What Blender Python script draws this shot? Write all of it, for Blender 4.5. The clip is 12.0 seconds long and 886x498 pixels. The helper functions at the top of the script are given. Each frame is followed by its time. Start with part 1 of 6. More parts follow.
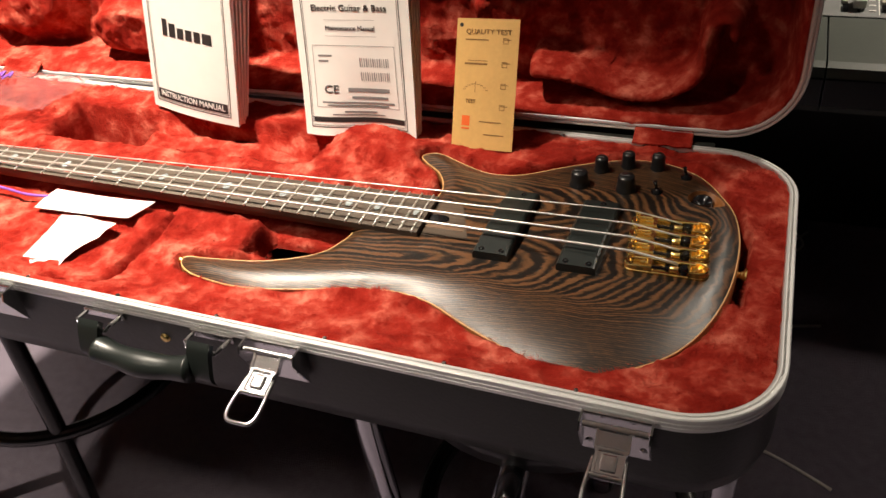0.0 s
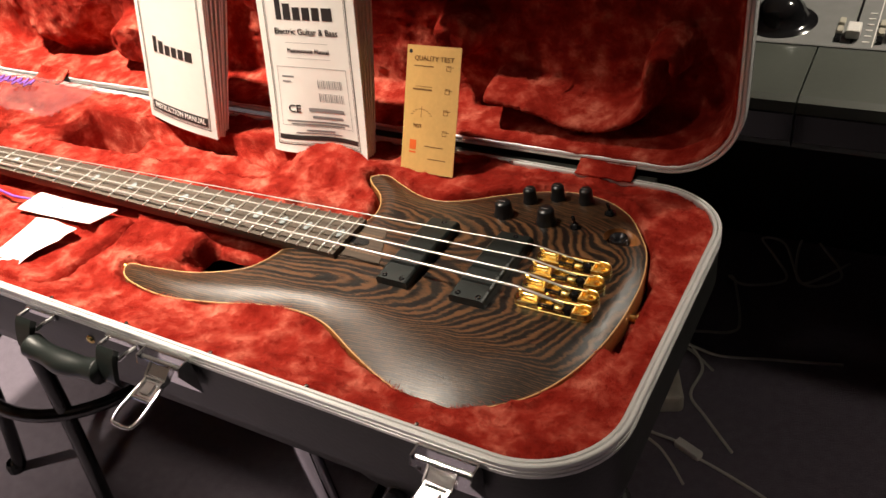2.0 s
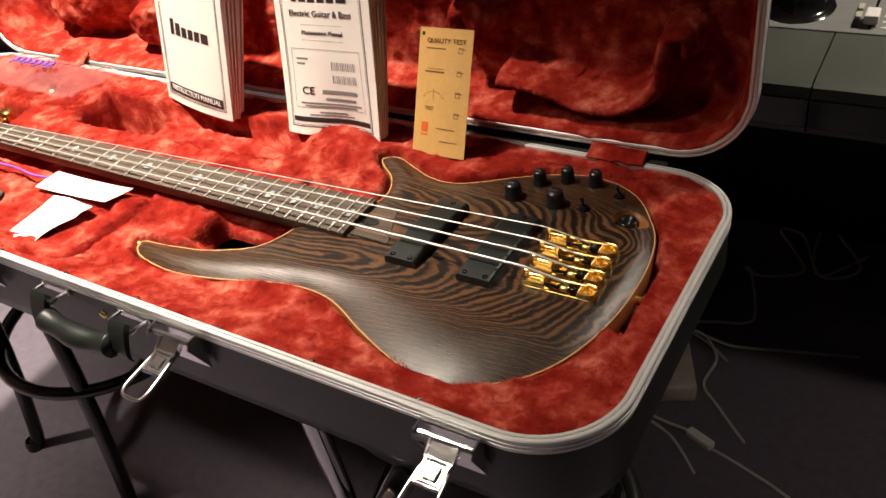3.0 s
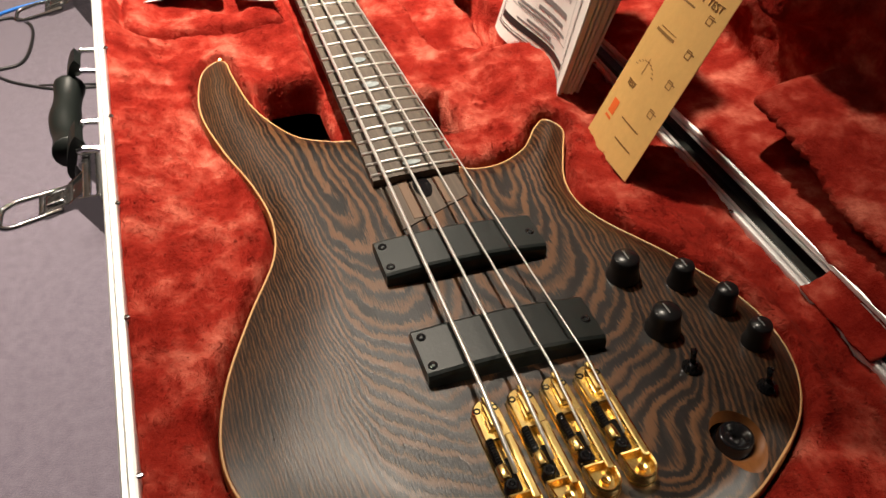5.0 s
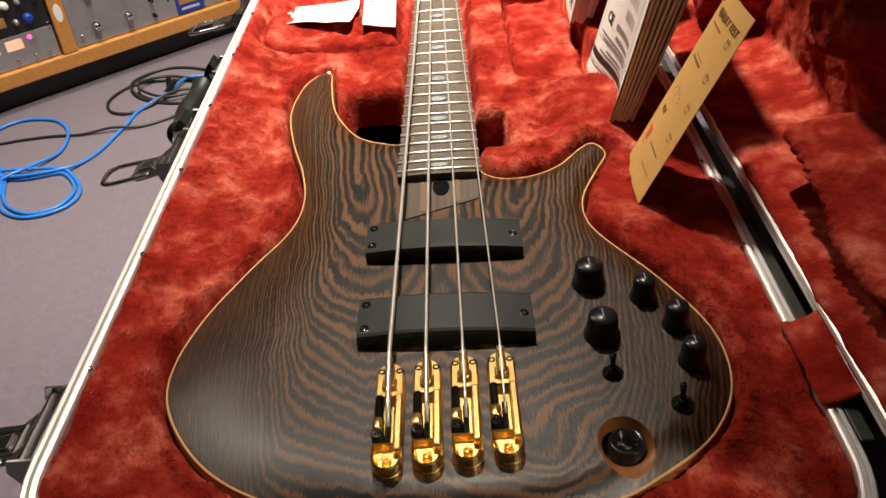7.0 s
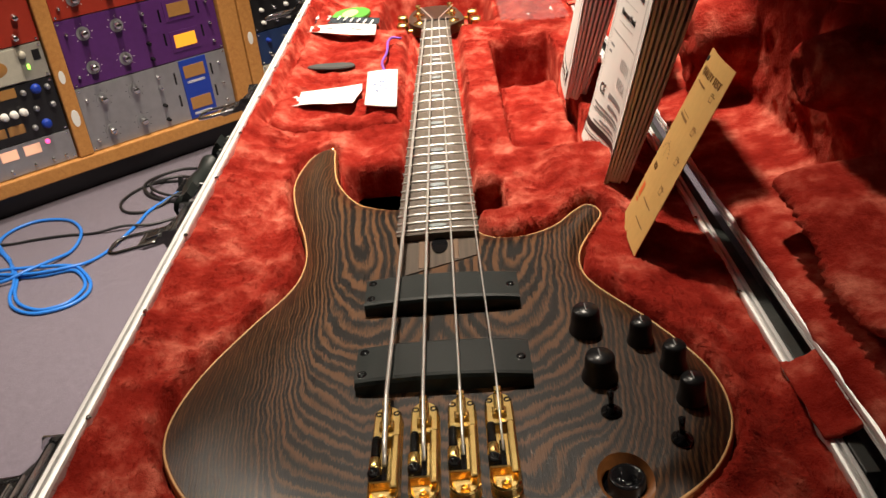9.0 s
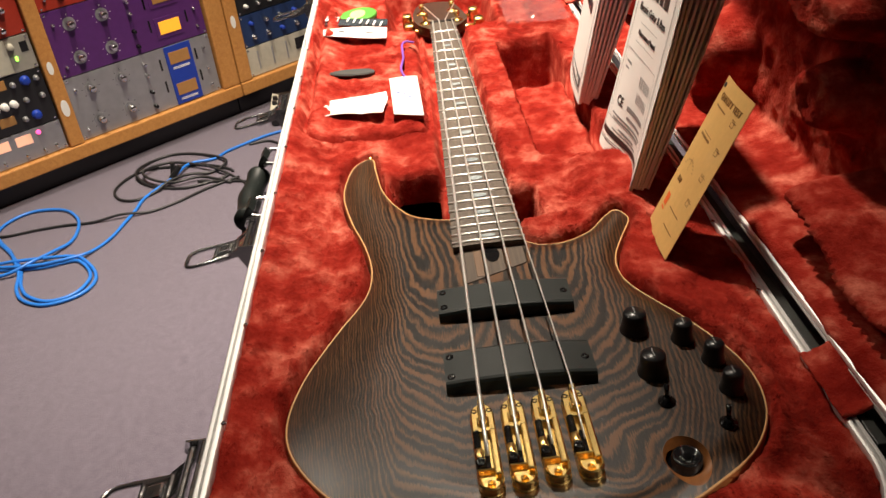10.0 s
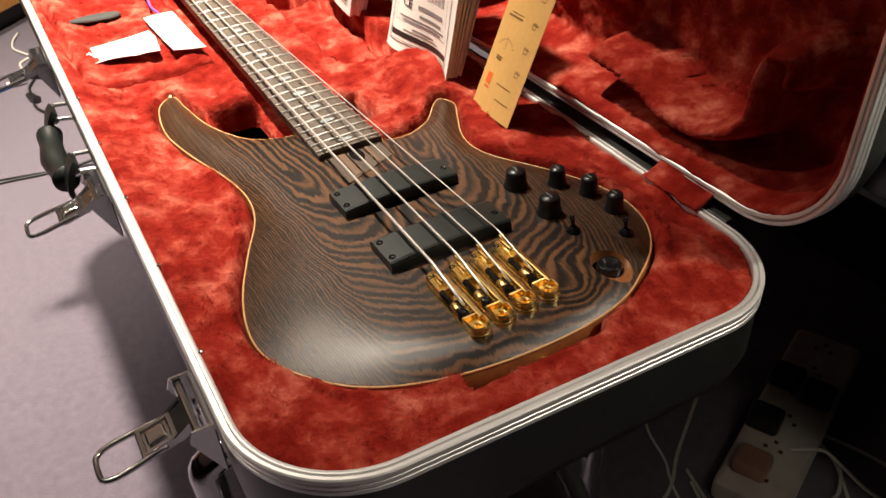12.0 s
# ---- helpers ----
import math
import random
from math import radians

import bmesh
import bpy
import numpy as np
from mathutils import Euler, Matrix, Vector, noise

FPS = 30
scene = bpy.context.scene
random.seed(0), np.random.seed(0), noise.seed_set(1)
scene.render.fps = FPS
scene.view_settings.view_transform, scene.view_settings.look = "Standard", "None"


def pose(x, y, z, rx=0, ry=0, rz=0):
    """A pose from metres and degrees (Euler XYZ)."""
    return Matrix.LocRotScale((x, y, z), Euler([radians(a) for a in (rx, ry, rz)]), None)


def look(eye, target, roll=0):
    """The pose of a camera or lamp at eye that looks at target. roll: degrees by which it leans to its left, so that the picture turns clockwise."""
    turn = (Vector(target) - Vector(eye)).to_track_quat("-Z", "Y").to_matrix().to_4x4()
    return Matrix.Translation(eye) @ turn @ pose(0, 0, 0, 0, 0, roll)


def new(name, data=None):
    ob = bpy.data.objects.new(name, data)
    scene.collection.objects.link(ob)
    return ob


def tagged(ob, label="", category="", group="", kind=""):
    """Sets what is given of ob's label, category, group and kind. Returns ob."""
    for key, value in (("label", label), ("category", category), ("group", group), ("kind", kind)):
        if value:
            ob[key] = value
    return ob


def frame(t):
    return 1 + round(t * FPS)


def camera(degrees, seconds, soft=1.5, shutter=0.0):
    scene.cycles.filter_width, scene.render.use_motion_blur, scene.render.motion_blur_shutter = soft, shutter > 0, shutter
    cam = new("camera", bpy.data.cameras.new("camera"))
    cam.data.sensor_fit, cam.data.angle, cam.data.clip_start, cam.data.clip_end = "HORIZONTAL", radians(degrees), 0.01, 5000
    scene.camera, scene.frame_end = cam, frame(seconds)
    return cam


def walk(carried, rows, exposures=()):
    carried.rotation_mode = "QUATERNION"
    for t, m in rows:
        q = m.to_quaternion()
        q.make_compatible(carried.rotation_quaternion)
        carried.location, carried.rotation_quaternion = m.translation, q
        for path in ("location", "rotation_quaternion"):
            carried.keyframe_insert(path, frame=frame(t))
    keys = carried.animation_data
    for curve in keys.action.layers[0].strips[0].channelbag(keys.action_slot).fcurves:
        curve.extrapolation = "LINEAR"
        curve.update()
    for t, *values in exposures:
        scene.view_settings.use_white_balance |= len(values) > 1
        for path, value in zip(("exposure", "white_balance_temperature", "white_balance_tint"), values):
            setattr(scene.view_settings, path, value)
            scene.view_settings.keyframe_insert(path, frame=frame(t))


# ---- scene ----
cam = camera(56.1, 12.0)
PATH = [
    (0, (0.079, -0.61, 1.136), (-0.576, 0.828, -0.09), -7.1),
    (0.5, (0.085, -0.64, 1.151), (-0.5, 0.819, -0.086), -5.6),
    (1, (0.113, -0.618, 1.15), (-0.503, 0.837, -0.075), -6.8),
    (1.5, (0.204, -0.544, 1.143), (-0.559, 0.855, -0.067), -7.9),
    (2, (0.263, -0.524, 1.147), (-0.646, 0.792, -0.053), -10.0),
    (2.5, (0.272, -0.531, 1.145), (-0.663, 0.768, -0.055), -10.6),
    (3, (0.278, -0.528, 1.137), (-0.672, 0.755, -0.068), -10.4),
    (3.2, (0.283, -0.518, 1.133), (-0.675, 0.757, -0.074), -10.6),
    (4.8, (0.19, -0.177, 1.0), (-1.099, 0.602, -0.316), 1.0),
    (5, (0.235, -0.135, 1.001), (-1.178, 0.357, -0.326), 0.7),
    (5.5, (0.366, -0.013, 1.04), (-1.198, 0.109, -0.201), -2.8),
    (6, (0.396, 0.033, 1.033), (-1.179, 0.023, -0.198), -6.8),
    (6.5, (0.385, 0.036, 1.019), (-1.192, -0.019, -0.209), -4.6),
    (7, (0.319, 0.02, 0.977), (-1.294, -0.047, -0.203), -5.1),
    (7.2, (0.291, 0.01, 0.947), (-1.366, -0.044, -0.173), -4.8),
    (8.8, (0.334, 0.02, 0.928), (-1.423, -0.05, -0.025), -5.8),
    (9, (0.344, 0.026, 0.952), (-1.404, -0.047, -0.016), -6.1),
    (9.5, (0.378, 0.019, 0.999), (-1.326, -0.075, -0.044), -6.5),
    (10, (0.394, -0.04, 1.031), (-1.309, -0.039, -0.019), -6.7),
    (10.5, (0.437, -0.156, 1.036), (-1.195, 0.258, -0.042), -6.0),
    (11, (0.459, -0.209, 1.053), (-1.099, 0.386, -0.051), -4.9),
    (11.5, (0.454, -0.223, 1.056), (-1.049, 0.476, -0.062), -5.0),
    (12, (0.407, -0.232, 1.036), (-1.004, 0.495, -0.181), -4.1),
]
Z0 = 0.66          # height of the string plane over the carpet
walk(cam, [(t, look(eye, target, roll)) for t, eye, target, roll in PATH],
     [(0.0, -0.12), (3.0, -0.12), (5.0, -0.28), (7.0, -0.32), (9.0, -0.40), (10.0, -0.38), (10.5, -0.26), (12.0, 0.08)])

# ---- light ----
world = bpy.data.worlds.new("studio_air")
scene.world = world
world.use_nodes = True
world.node_tree.nodes["Background"].inputs[0].default_value = (1.0, 0.86, 0.72, 1)
world.node_tree.nodes["Background"].inputs[1].default_value = 0.022


def unseen_spot(x, y, z, tx, ty, watts, size=0.09, cone=100, blend=0.6, tint=(1.0, 0.875, 0.72)):
    data = bpy.data.lights.new("unseen_spot_lamp", "SPOT")
    data.energy, data.color, data.shadow_soft_size = watts, tint, size
    data.spot_size, data.spot_blend = radians(cone), blend
    ob = new("unseen_spot_lamp", data)
    ob.matrix_world = look((x, y, z), (tx, ty, 0))
    return ob


unseen_spot(-0.92, -0.02, 2.45, -1.14, -0.12, 660, 0.06, 76, 1.0)
unseen_spot(-0.95, -1.20, 2.45, 0.25, -0.22, 58, 0.10, 42, 0.8)
unseen_spot(-1.72, -0.60, 2.45, -1.98, -0.85, 290, 0.04, 74, 0.75)
# unseen lamp added to brighten the console; the open lid shades the case
unseen_spot(0.95, 1.35, 2.45, 0.75, 0.95, 240, 0.08, 84, 0.9)
# unseen fill lamp, added to lift carpet, leads and power strip at the right
unseen_spot(1.65, -0.30, 2.45, 0.90, 0.32, 48, 0.08, 48, 1.0)


# ---- materials ----
class Mat:
    """A small builder round a Principled node material."""

    def __init__(self, name, color=(0.5, 0.5, 0.5), rough=0.5, metal=0.0, **more):
        self.m = bpy.data.materials.new(name)
        self.m.use_nodes = True
        self.t = self.m.node_tree
        self.b = self.t.nodes["Principled BSDF"]
        self.put("Base Color", (*color, 1)), self.put("Roughness", rough), self.put("Metallic", metal)
        for k, v in more.items():
            self.put(k.replace("_", " "), v)

    def put(self, socket, value):
        if isinstance(value, bpy.types.NodeSocket):
            self.t.links.new(value, self.b.inputs[socket])
        else:
            self.b.inputs[socket].default_value = value
        return self

    def node(self, kind, **sets):
        n = self.t.nodes.new(kind)
        for k, v in sets.items():
            if k in n.inputs:
                s = n.inputs[k]
                if isinstance(v, bpy.types.NodeSocket):
                    self.t.links.new(v, s)
                else:
                    s.default_value = v
        return n

    def coord(self, scale=(1, 1, 1), rot=(0, 0, 0), loc=(0, 0, 0)):
        tc = self.node("ShaderNodeTexCoord")
        mp = self.node("ShaderNodeMapping", Scale=scale, Rotation=rot, Location=loc)
        self.t.links.new(tc.outputs["Object"], mp.inputs["Vector"])
        return mp.outputs[0]

    def noise(self, vec, scale, detail=4.0, rough=0.55, distortion=0.0):
        n = self.node("ShaderNodeTexNoise", Vector=vec, Scale=scale, Detail=detail, Roughness=rough, Distortion=distortion)
        return n.outputs["Fac"]

    def ramp(self, fac, *stops):
        r = self.node("ShaderNodeValToRGB", Fac=fac)
        els = r.color_ramp.elements
        for i, (p, c) in enumerate(stops):
            e = els[i] if i < len(els) else els.new(p)
            e.position = p
            e.color = (*c, 1) if len(c) == 3 else c
        return r.outputs[0]

    def math(self, op, a, b=0.0, c=0.0):
        n = self.node("ShaderNodeMath")
        n.operation = op
        for s, v in zip(n.inputs, (a, b, c)):
            if isinstance(v, bpy.types.NodeSocket):
                self.t.links.new(v, s)
            else:
                s.default_value = v
        return n.outputs[0]

    def mix(self, fac, a, b, mode="MIX"):
        n = self.node("ShaderNodeMix")
        n.data_type, n.blend_type = "RGBA", mode
        for s, v in ((n.inputs[0], fac), (n.inputs[6], a), (n.inputs[7], b)):
            if isinstance(v, bpy.types.NodeSocket):
                self.t.links.new(v, s)
            else:
                s.default_value = (*v, 1) if isinstance(v, tuple) and len(v) == 3 else v
        return n.outputs[2]

    def bump(self, height, strength=0.3, distance=0.002):
        n = self.node("ShaderNodeBump", Height=height, Strength=strength, Distance=distance)
        self.put("Normal", n.outputs[0])
        return self


def plain(name, color, rough=0.5, metal=0.0, vary=0.12, scale=60.0, bump=0.0, **more):
    """A surface with a little mottling and uneven gloss."""
    m = Mat(name, color, rough, metal, **more)
    v = m.coord()
    n1, n2 = m.noise(v, scale, 5), m.noise(v, scale * 0.13, 3)
    f = m.math("MULTIPLY", m.math("ADD", n1, n2), 0.5)
    lo = tuple(c * (1 - vary) for c in color)
    hi = tuple(min(1, c * (1 + vary)) for c in color)
    m.put("Base Color", m.ramp(f, (0.3, lo), (0.7, hi)))
    m.put("Roughness", m.math("MULTIPLY_ADD", n2, 0.25 * rough, rough * 0.88))
    if bump:
        m.bump(n1, bump, 0.001)
    return m.m


def carpet_material():
    m = Mat("carpet", rough=0.95, Sheen_Weight=0.3)
    v = m.coord()
    fine, mid, big = m.noise(v, 420, 3), m.noise(v, 60, 4), m.noise(v, 3.0, 4)
    f = m.math("ADD", m.math("MULTIPLY", fine, 0.5), m.math("MULTIPLY", mid, 0.5))
    c = m.ramp(f, (0.3, (0.085, 0.067, 0.095)), (0.7, (0.19, 0.16, 0.205)))
    c = m.mix(m.math("MULTIPLY", big, 0.5), c, (0.12, 0.10, 0.125))
    m.put("Base Color", c).bump(fine, 0.6, 0.004)
    return m.m


def plush_material(name):
    """Brushed plush: deep red; the sheen of brightly lit, brushed pile is put into the colour as paler orange drifts.
    """
    m = Mat(name, rough=0.9, Specular_IOR_Level=0.08, Sheen_Weight=0.06, Sheen_Roughness=0.4, Sheen_Tint=(1.0, 0.26, 0.15, 1))
    v = m.coord()
    big = m.noise(v, 26, 2, 0.5, 0.0)
    mid = m.noise(m.coord((1, 1, 1), loc=(4, 4, 1)), 78, 3, 0.55, 0.25)
    fine = m.noise(v, 1300, 2)
    tuft = m.noise(v, 240, 3, 0.6)
    f = m.math("ADD", m.math("MULTIPLY", big, 0.64), m.math("MULTIPLY", mid, 0.36))
    f = m.math("ADD", f, m.math("MULTIPLY_ADD", tuft, 0.12, -0.06))
    c = m.ramp(f, (0.36, (0.17, 0.0060, 0.0035)), (0.485, (0.285, 0.0205, 0.0125)), (0.56, (0.41, 0.060, 0.038)), (0.70, (0.74, 0.215, 0.145)))
    c = m.mix(0.16, c, m.ramp(fine, (0.3, (0.12, 0.0, 0.0)), (0.7, (0.58, 0.05, 0.025))))
    m.put("Base Color", c)
    h = m.math("ADD", m.math("MULTIPLY", tuft, 0.5), m.math("MULTIPLY", f, 0.8))
    m.bump(m.math("ADD", h, m.math("MULTIPLY", fine, 0.17)), 0.7, 0.005)
    return m.m


def wenge_material(name):
    """Flat-sawn wenge, book-matched: in each half pointed loops nested round an axis that nears the seam, close straight grain towards the sides."""
    m = Mat(name, rough=0.40, Specular_IOR_Level=0.5, Coat_Weight=0.12, Coat_Roughness=0.26)
    sep = m.node("ShaderNodeSeparateXYZ", Vector=m.coord())
    x, y = sep.outputs[0], sep.outputs[1]
    slow = m.math("MULTIPLY_ADD", m.noise(m.coord((1.0, 1.6, 0.0), loc=(3.1, 1.7, 0)), 9.0, 2, 0.5), 0.030, -0.015)
    sway = m.math("MULTIPLY_ADD", m.noise(m.coord((1.0, 1.4, 0.0), loc=(6.4, 9.2, 0)), 24.0, 2, 0.5), 0.012, -0.006)
    half = m.math("SQRT", m.math("MULTIPLY_ADD", y, y, 0.00005))
    # the loops' axis: 0.072 from the seam by the horns, 0.022 behind the bridges
    axis = m.math("MAXIMUM", m.math("MINIMUM", m.math("MULTIPLY_ADD", x, -0.130, 0.0330), 0.072), 0.022)
    across = m.math("ADD", m.math("SUBTRACT", half, axis), m.math("ADD", m.math("MULTIPLY", slow, 0.5), m.math("MULTIPLY", sway, 0.6)))
    along = m.math("MAXIMUM", m.math("ADD", m.math("MULTIPLY_ADD", y, -0.12, x), m.math("ADD", m.math("ADD", 0.220, slow), sway)), 0.0)
    along = m.math("MULTIPLY", along, m.math("MULTIPLY_ADD", along, 175.0, 18.0))
    wide = m.math("MULTIPLY", across, 160.0)
    rings = m.math("SQRT", m.math("ADD", m.math("MULTIPLY", along, along), m.math("MULTIPLY_ADD", wide, wide, 0.10)))
    # beyond the loops the rings crowd into fine lines, closer on the bass side
    border = m.math("MAXIMUM", m.math("MULTIPLY_ADD", x, 0.20, 0.048), 0.014)
    crowd = m.math("MULTIPLY_ADD", m.math("GREATER_THAN", y, 0.0), -190.0, 400.0)
    past = m.math("MAXIMUM", m.math("SUBTRACT", across, border), 0.0)
    past = m.math("DIVIDE", m.math("MULTIPLY", past, past), m.math("ADD", past, 0.016))
    rings = m.math("MULTIPLY_ADD", past, crowd, rings)
    # a small knot-like eye behind the bridges
    ex, ey = m.math("ADD", x, -0.052), m.math("ADD", y, -0.052)
    eye = m.math("EXPONENT", m.math("MULTIPLY", m.math("ADD", m.math("MULTIPLY", ex, ex), m.math("MULTIPLY", ey, ey)), -2200.0))
    rings = m.math("MULTIPLY_ADD", eye, -2.2, rings)
    streak = m.noise(m.coord((26, 420, 26)), 4.0, 4, 0.6)
    rings = m.math("ADD", rings, m.math("MULTIPLY", streak, 1.0))
    rings = m.math("ADD", rings, m.math("MULTIPLY", m.noise(m.coord((10, 26, 0), loc=(1, 5, 0)), 5.0, 4, 0.6), 0.8))
    wave = m.math("SINE", m.math("MULTIPLY", rings, 6.2832))
    second = m.math("SINE", m.math("MULTIPLY", rings, 2.61))
    third = m.math("SINE", m.math("MULTIPLY", rings, 15.1))
    calm = m.math("SUBTRACT", 1.0, m.math("MINIMUM", m.math("MAXIMUM", m.math("MULTIPLY_ADD", m.math("SUBTRACT", half, axis), 12.0, -0.45), 0.0), 0.60))
    patch = m.noise(m.coord((6, 10, 0), loc=(7, 2, 0)), 3.0, 3)
    pores = m.noise(m.coord((14, 330, 16)), 6, 4)
    t = m.math("MULTIPLY_ADD", wave, 0.40, m.math("MULTIPLY_ADD", second, 0.16, m.math("MULTIPLY", third, 0.10)))
    t = m.math("MULTIPLY_ADD", t, calm, 0.50)
    t = m.math("ADD", t, m.math("MULTIPLY_ADD", pores, 0.80, -0.40))
    t = m.math("ADD", t, m.math("MULTIPLY_ADD", streak, 0.70, -0.36))
    t = m.math("ADD", t, m.math("MULTIPLY_ADD", patch, 0.40, -0.20))
    c = m.ramp(t, (0.24, (0.0070, 0.0052, 0.0040)), (0.44, (0.017, 0.0105, 0.0066)), (0.58, (0.056, 0.027, 0.0120)), (0.90, (0.135, 0.061, 0.025)))
    m.put("Base Color", c)
    m.put("Roughness", m.math("MULTIPLY_ADD", pores, 0.22, 0.215))
    m.bump(m.math("ADD", t, pores), 0.15, 0.0007)
    return m.m


def wood_material(name, dark, light, along=(2, 40, 40), rough=0.45):
    m = Mat(name, rough=rough)
    n = m.noise(m.coord(along), 3.0, 5, 0.6, 0.6)
    big = m.noise(m.coord(), 5, 3)
    f = m.math("ADD", m.math("MULTIPLY", n, 0.7), m.math("MULTIPLY", big, 0.3))
    m.put("Base Color", m.ramp(f, (0.3, dark), (0.7, light))).bump(n, 0.1, 0.001)
    return m.m


CARPET = carpet_material()
PLUSH = plush_material("red_plush")
WENGE = wenge_material("wenge")
NECKWOOD = wood_material("wenge_neck", (0.02, 0.012, 0.008), (0.075, 0.042, 0.025), (3, 90, 90))
BOARD = wood_material("wenge_fingerboard", (0.05, 0.036, 0.026), (0.115, 0.085, 0.06), (4, 160, 160), 0.6)
HEEL = wood_material("varnished_heel", (0.055, 0.038, 0.026), (0.12, 0.085, 0.06), (3, 110, 110))
BUBINGA = wood_material("neck_stripe_wood", (0.12, 0.065, 0.038), (0.20, 0.12, 0.07), (3, 90, 90))
MAHOGANY = wood_material("mahogany_side", (0.18, 0.062, 0.017), (0.32, 0.125, 0.034), (3, 60, 60))
MAPLE = plain("maple_binding", (0.62, 0.36, 0.15), 0.4)
BLACK_ABS = plain("black_abs_shell", (0.017, 0.019, 0.016), 0.42, 0, 0.25, 300, 0.25)
HANDLE = plain("handle_plastic", (0.010, 0.013, 0.012), 0.36)
BLACK = plain("black_plastic", (0.012, 0.012, 0.013), 0.3)
PICKUP = plain("pickup_plastic", (0.010, 0.0145, 0.0135), 0.40, 0, 0.1, 500, 0.1)
GLOSS = plain("gloss_black", (0.008, 0.008, 0.009), 0.12)
ALU = plain("aluminium", (0.84, 0.84, 0.83), 0.42, 0.55, 0.06, 90)
CHROME = plain("chrome", (0.76, 0.76, 0.77), 0.13, 0.98, 0.03, 150, 0.3)
GOLD = plain("gold_plate", (1.0, 0.70, 0.26), 0.25, 1.0, 0.05, 300, 0.12)
STEEL = plain("string_steel", (0.78, 0.76, 0.72), 0.36, 0.7, 0.05, 800)
PAPER = plain("white_paper", (0.80, 0.78, 0.74), 0.7, 0, 0.03)
KRAFT = plain("kraft_card", (0.62, 0.37, 0.12), 0.6, 0, 0.08, 200)
INK = plain("black_ink", (0.02, 0.02, 0.02), 0.5)
GREYINK = plain("grey_ink", (0.22, 0.22, 0.22), 0.6)
ORANGE_INK = plain("orange_ink", (0.75, 0.13, 0.02), 0.6)
BROWN_INK = plain("brown_ink", (0.22, 0.11, 0.03), 0.6)
PEARL = plain("abalone", (0.30, 0.34, 0.35), 0.25, 0, 0.5, 260)
OAK = wood_material("honey_oak", (0.42, 0.17, 0.04), (0.60, 0.29, 0.08), (30, 30, 3))
TUBE_BLACK = plain("black_enamel_tube", (0.01, 0.01, 0.01), 0.25)
WALL = plain("dark_wall", (0.10, 0.09, 0.085), 0.9)
CEILING = plain("pale_ceiling", (0.72, 0.70, 0.66), 0.9)


# ---- building helpers ----
def link(name, bm, material, parent=None, label="", smooth=False):
    me = bpy.data.meshes.new(name)
    bm.to_mesh(me)
    bm.free()
    for mt in material if isinstance(material, (list, tuple)) else (material,):
        me.materials.append(mt)
    if smooth:
        me.shade_smooth()
    ob = new(name, me)
    if parent:
        ob.parent = parent
    if label:
        ob["label"] = label
    return ob


def part(name, bm, material, parent, label="", smooth=False):
    return link(name, bm, material, parent, label, smooth)


def thing(name, m, label, category, group="", kind=""):
    ob = new(name)
    ob.empty_display_size = 0.05
    ob.matrix_world = m
    return tagged(ob, label, category, group, kind)


def box(bm, lo, hi, bevel=0.0, m=None, seg=2):
    c = [(a + b) / 2 for a, b in zip(lo, hi)]
    s = [abs(b - a) for a, b in zip(lo, hi)]
    vs = bmesh.ops.create_cube(bm, size=1, matrix=Matrix.Translation(c) @ Matrix.Diagonal((*s, 1)))["verts"]
    if bevel:
        es = list({e for v in vs for e in v.link_edges})
        r = bmesh.ops.bevel(bm, geom=es, offset=bevel, segments=seg, affect="EDGES", profile=0.5, clamp_overlap=True)
        vs = list({v for f in r["faces"] for v in f.verts} | {v for v in vs if v.is_valid})
    if m is not None:
        bmesh.ops.transform(bm, matrix=m, verts=vs)
    return vs


def lathe(bm, profile, seg=24, m=None):
    """A turned shape round z from (radius, height) pairs."""
    rings = []
    for r, z in profile:
        if r < 1e-6:
            rings.append([bm.verts.new((0, 0, z))])
        else:
            rings.append([bm.verts.new((r * math.cos(2 * math.pi * i / seg), r * math.sin(2 * math.pi * i / seg), z)) for i in range(seg)])
    for a, b in zip(rings, rings[1:]):
        for i in range(seg):
            j = (i + 1) % seg
            if len(a) == 1 and len(b) == 1:
                continue
            if len(a) == 1:
                bm.faces.new((a[0], b[j], b[i]))
            elif len(b) == 1:
                bm.faces.new((a[i], a[j], b[0]))
            else:
                bm.faces.new((a[i], a[j], b[j], b[i]))
    vs = [v for r in rings for v in r]
    bmesh.ops.recalc_face_normals(bm, faces=list({f for v in vs for f in v.link_faces}))
    if m is not None:
        bmesh.ops.transform(bm, matrix=m, verts=vs)
    return vs


def smooth_line(points, steps=8, closed=False):
    """Catmull-Rom through the points."""
    p = [Vector(q) for q in points]
    n = len(p)
    out = []
    for i in range(n if closed else n - 1):
        if closed:
            a, b, c, d = p[i - 1], p[i], p[(i + 1) % n], p[(i + 2) % n]
        else:
            a, b, c, d = p[max(i - 1, 0)], p[i], p[i + 1], p[min(i + 2, n - 1)]
        for k in range(steps):
            t = k / steps
            out.append(0.5 * ((2 * b) + (c - a) * t + (2 * a - 5 * b + 4 * c - d) * t * t + (3 * b - 3 * c + d - a) * t ** 3))
    if not closed:
        out.append(p[-1])
    return out


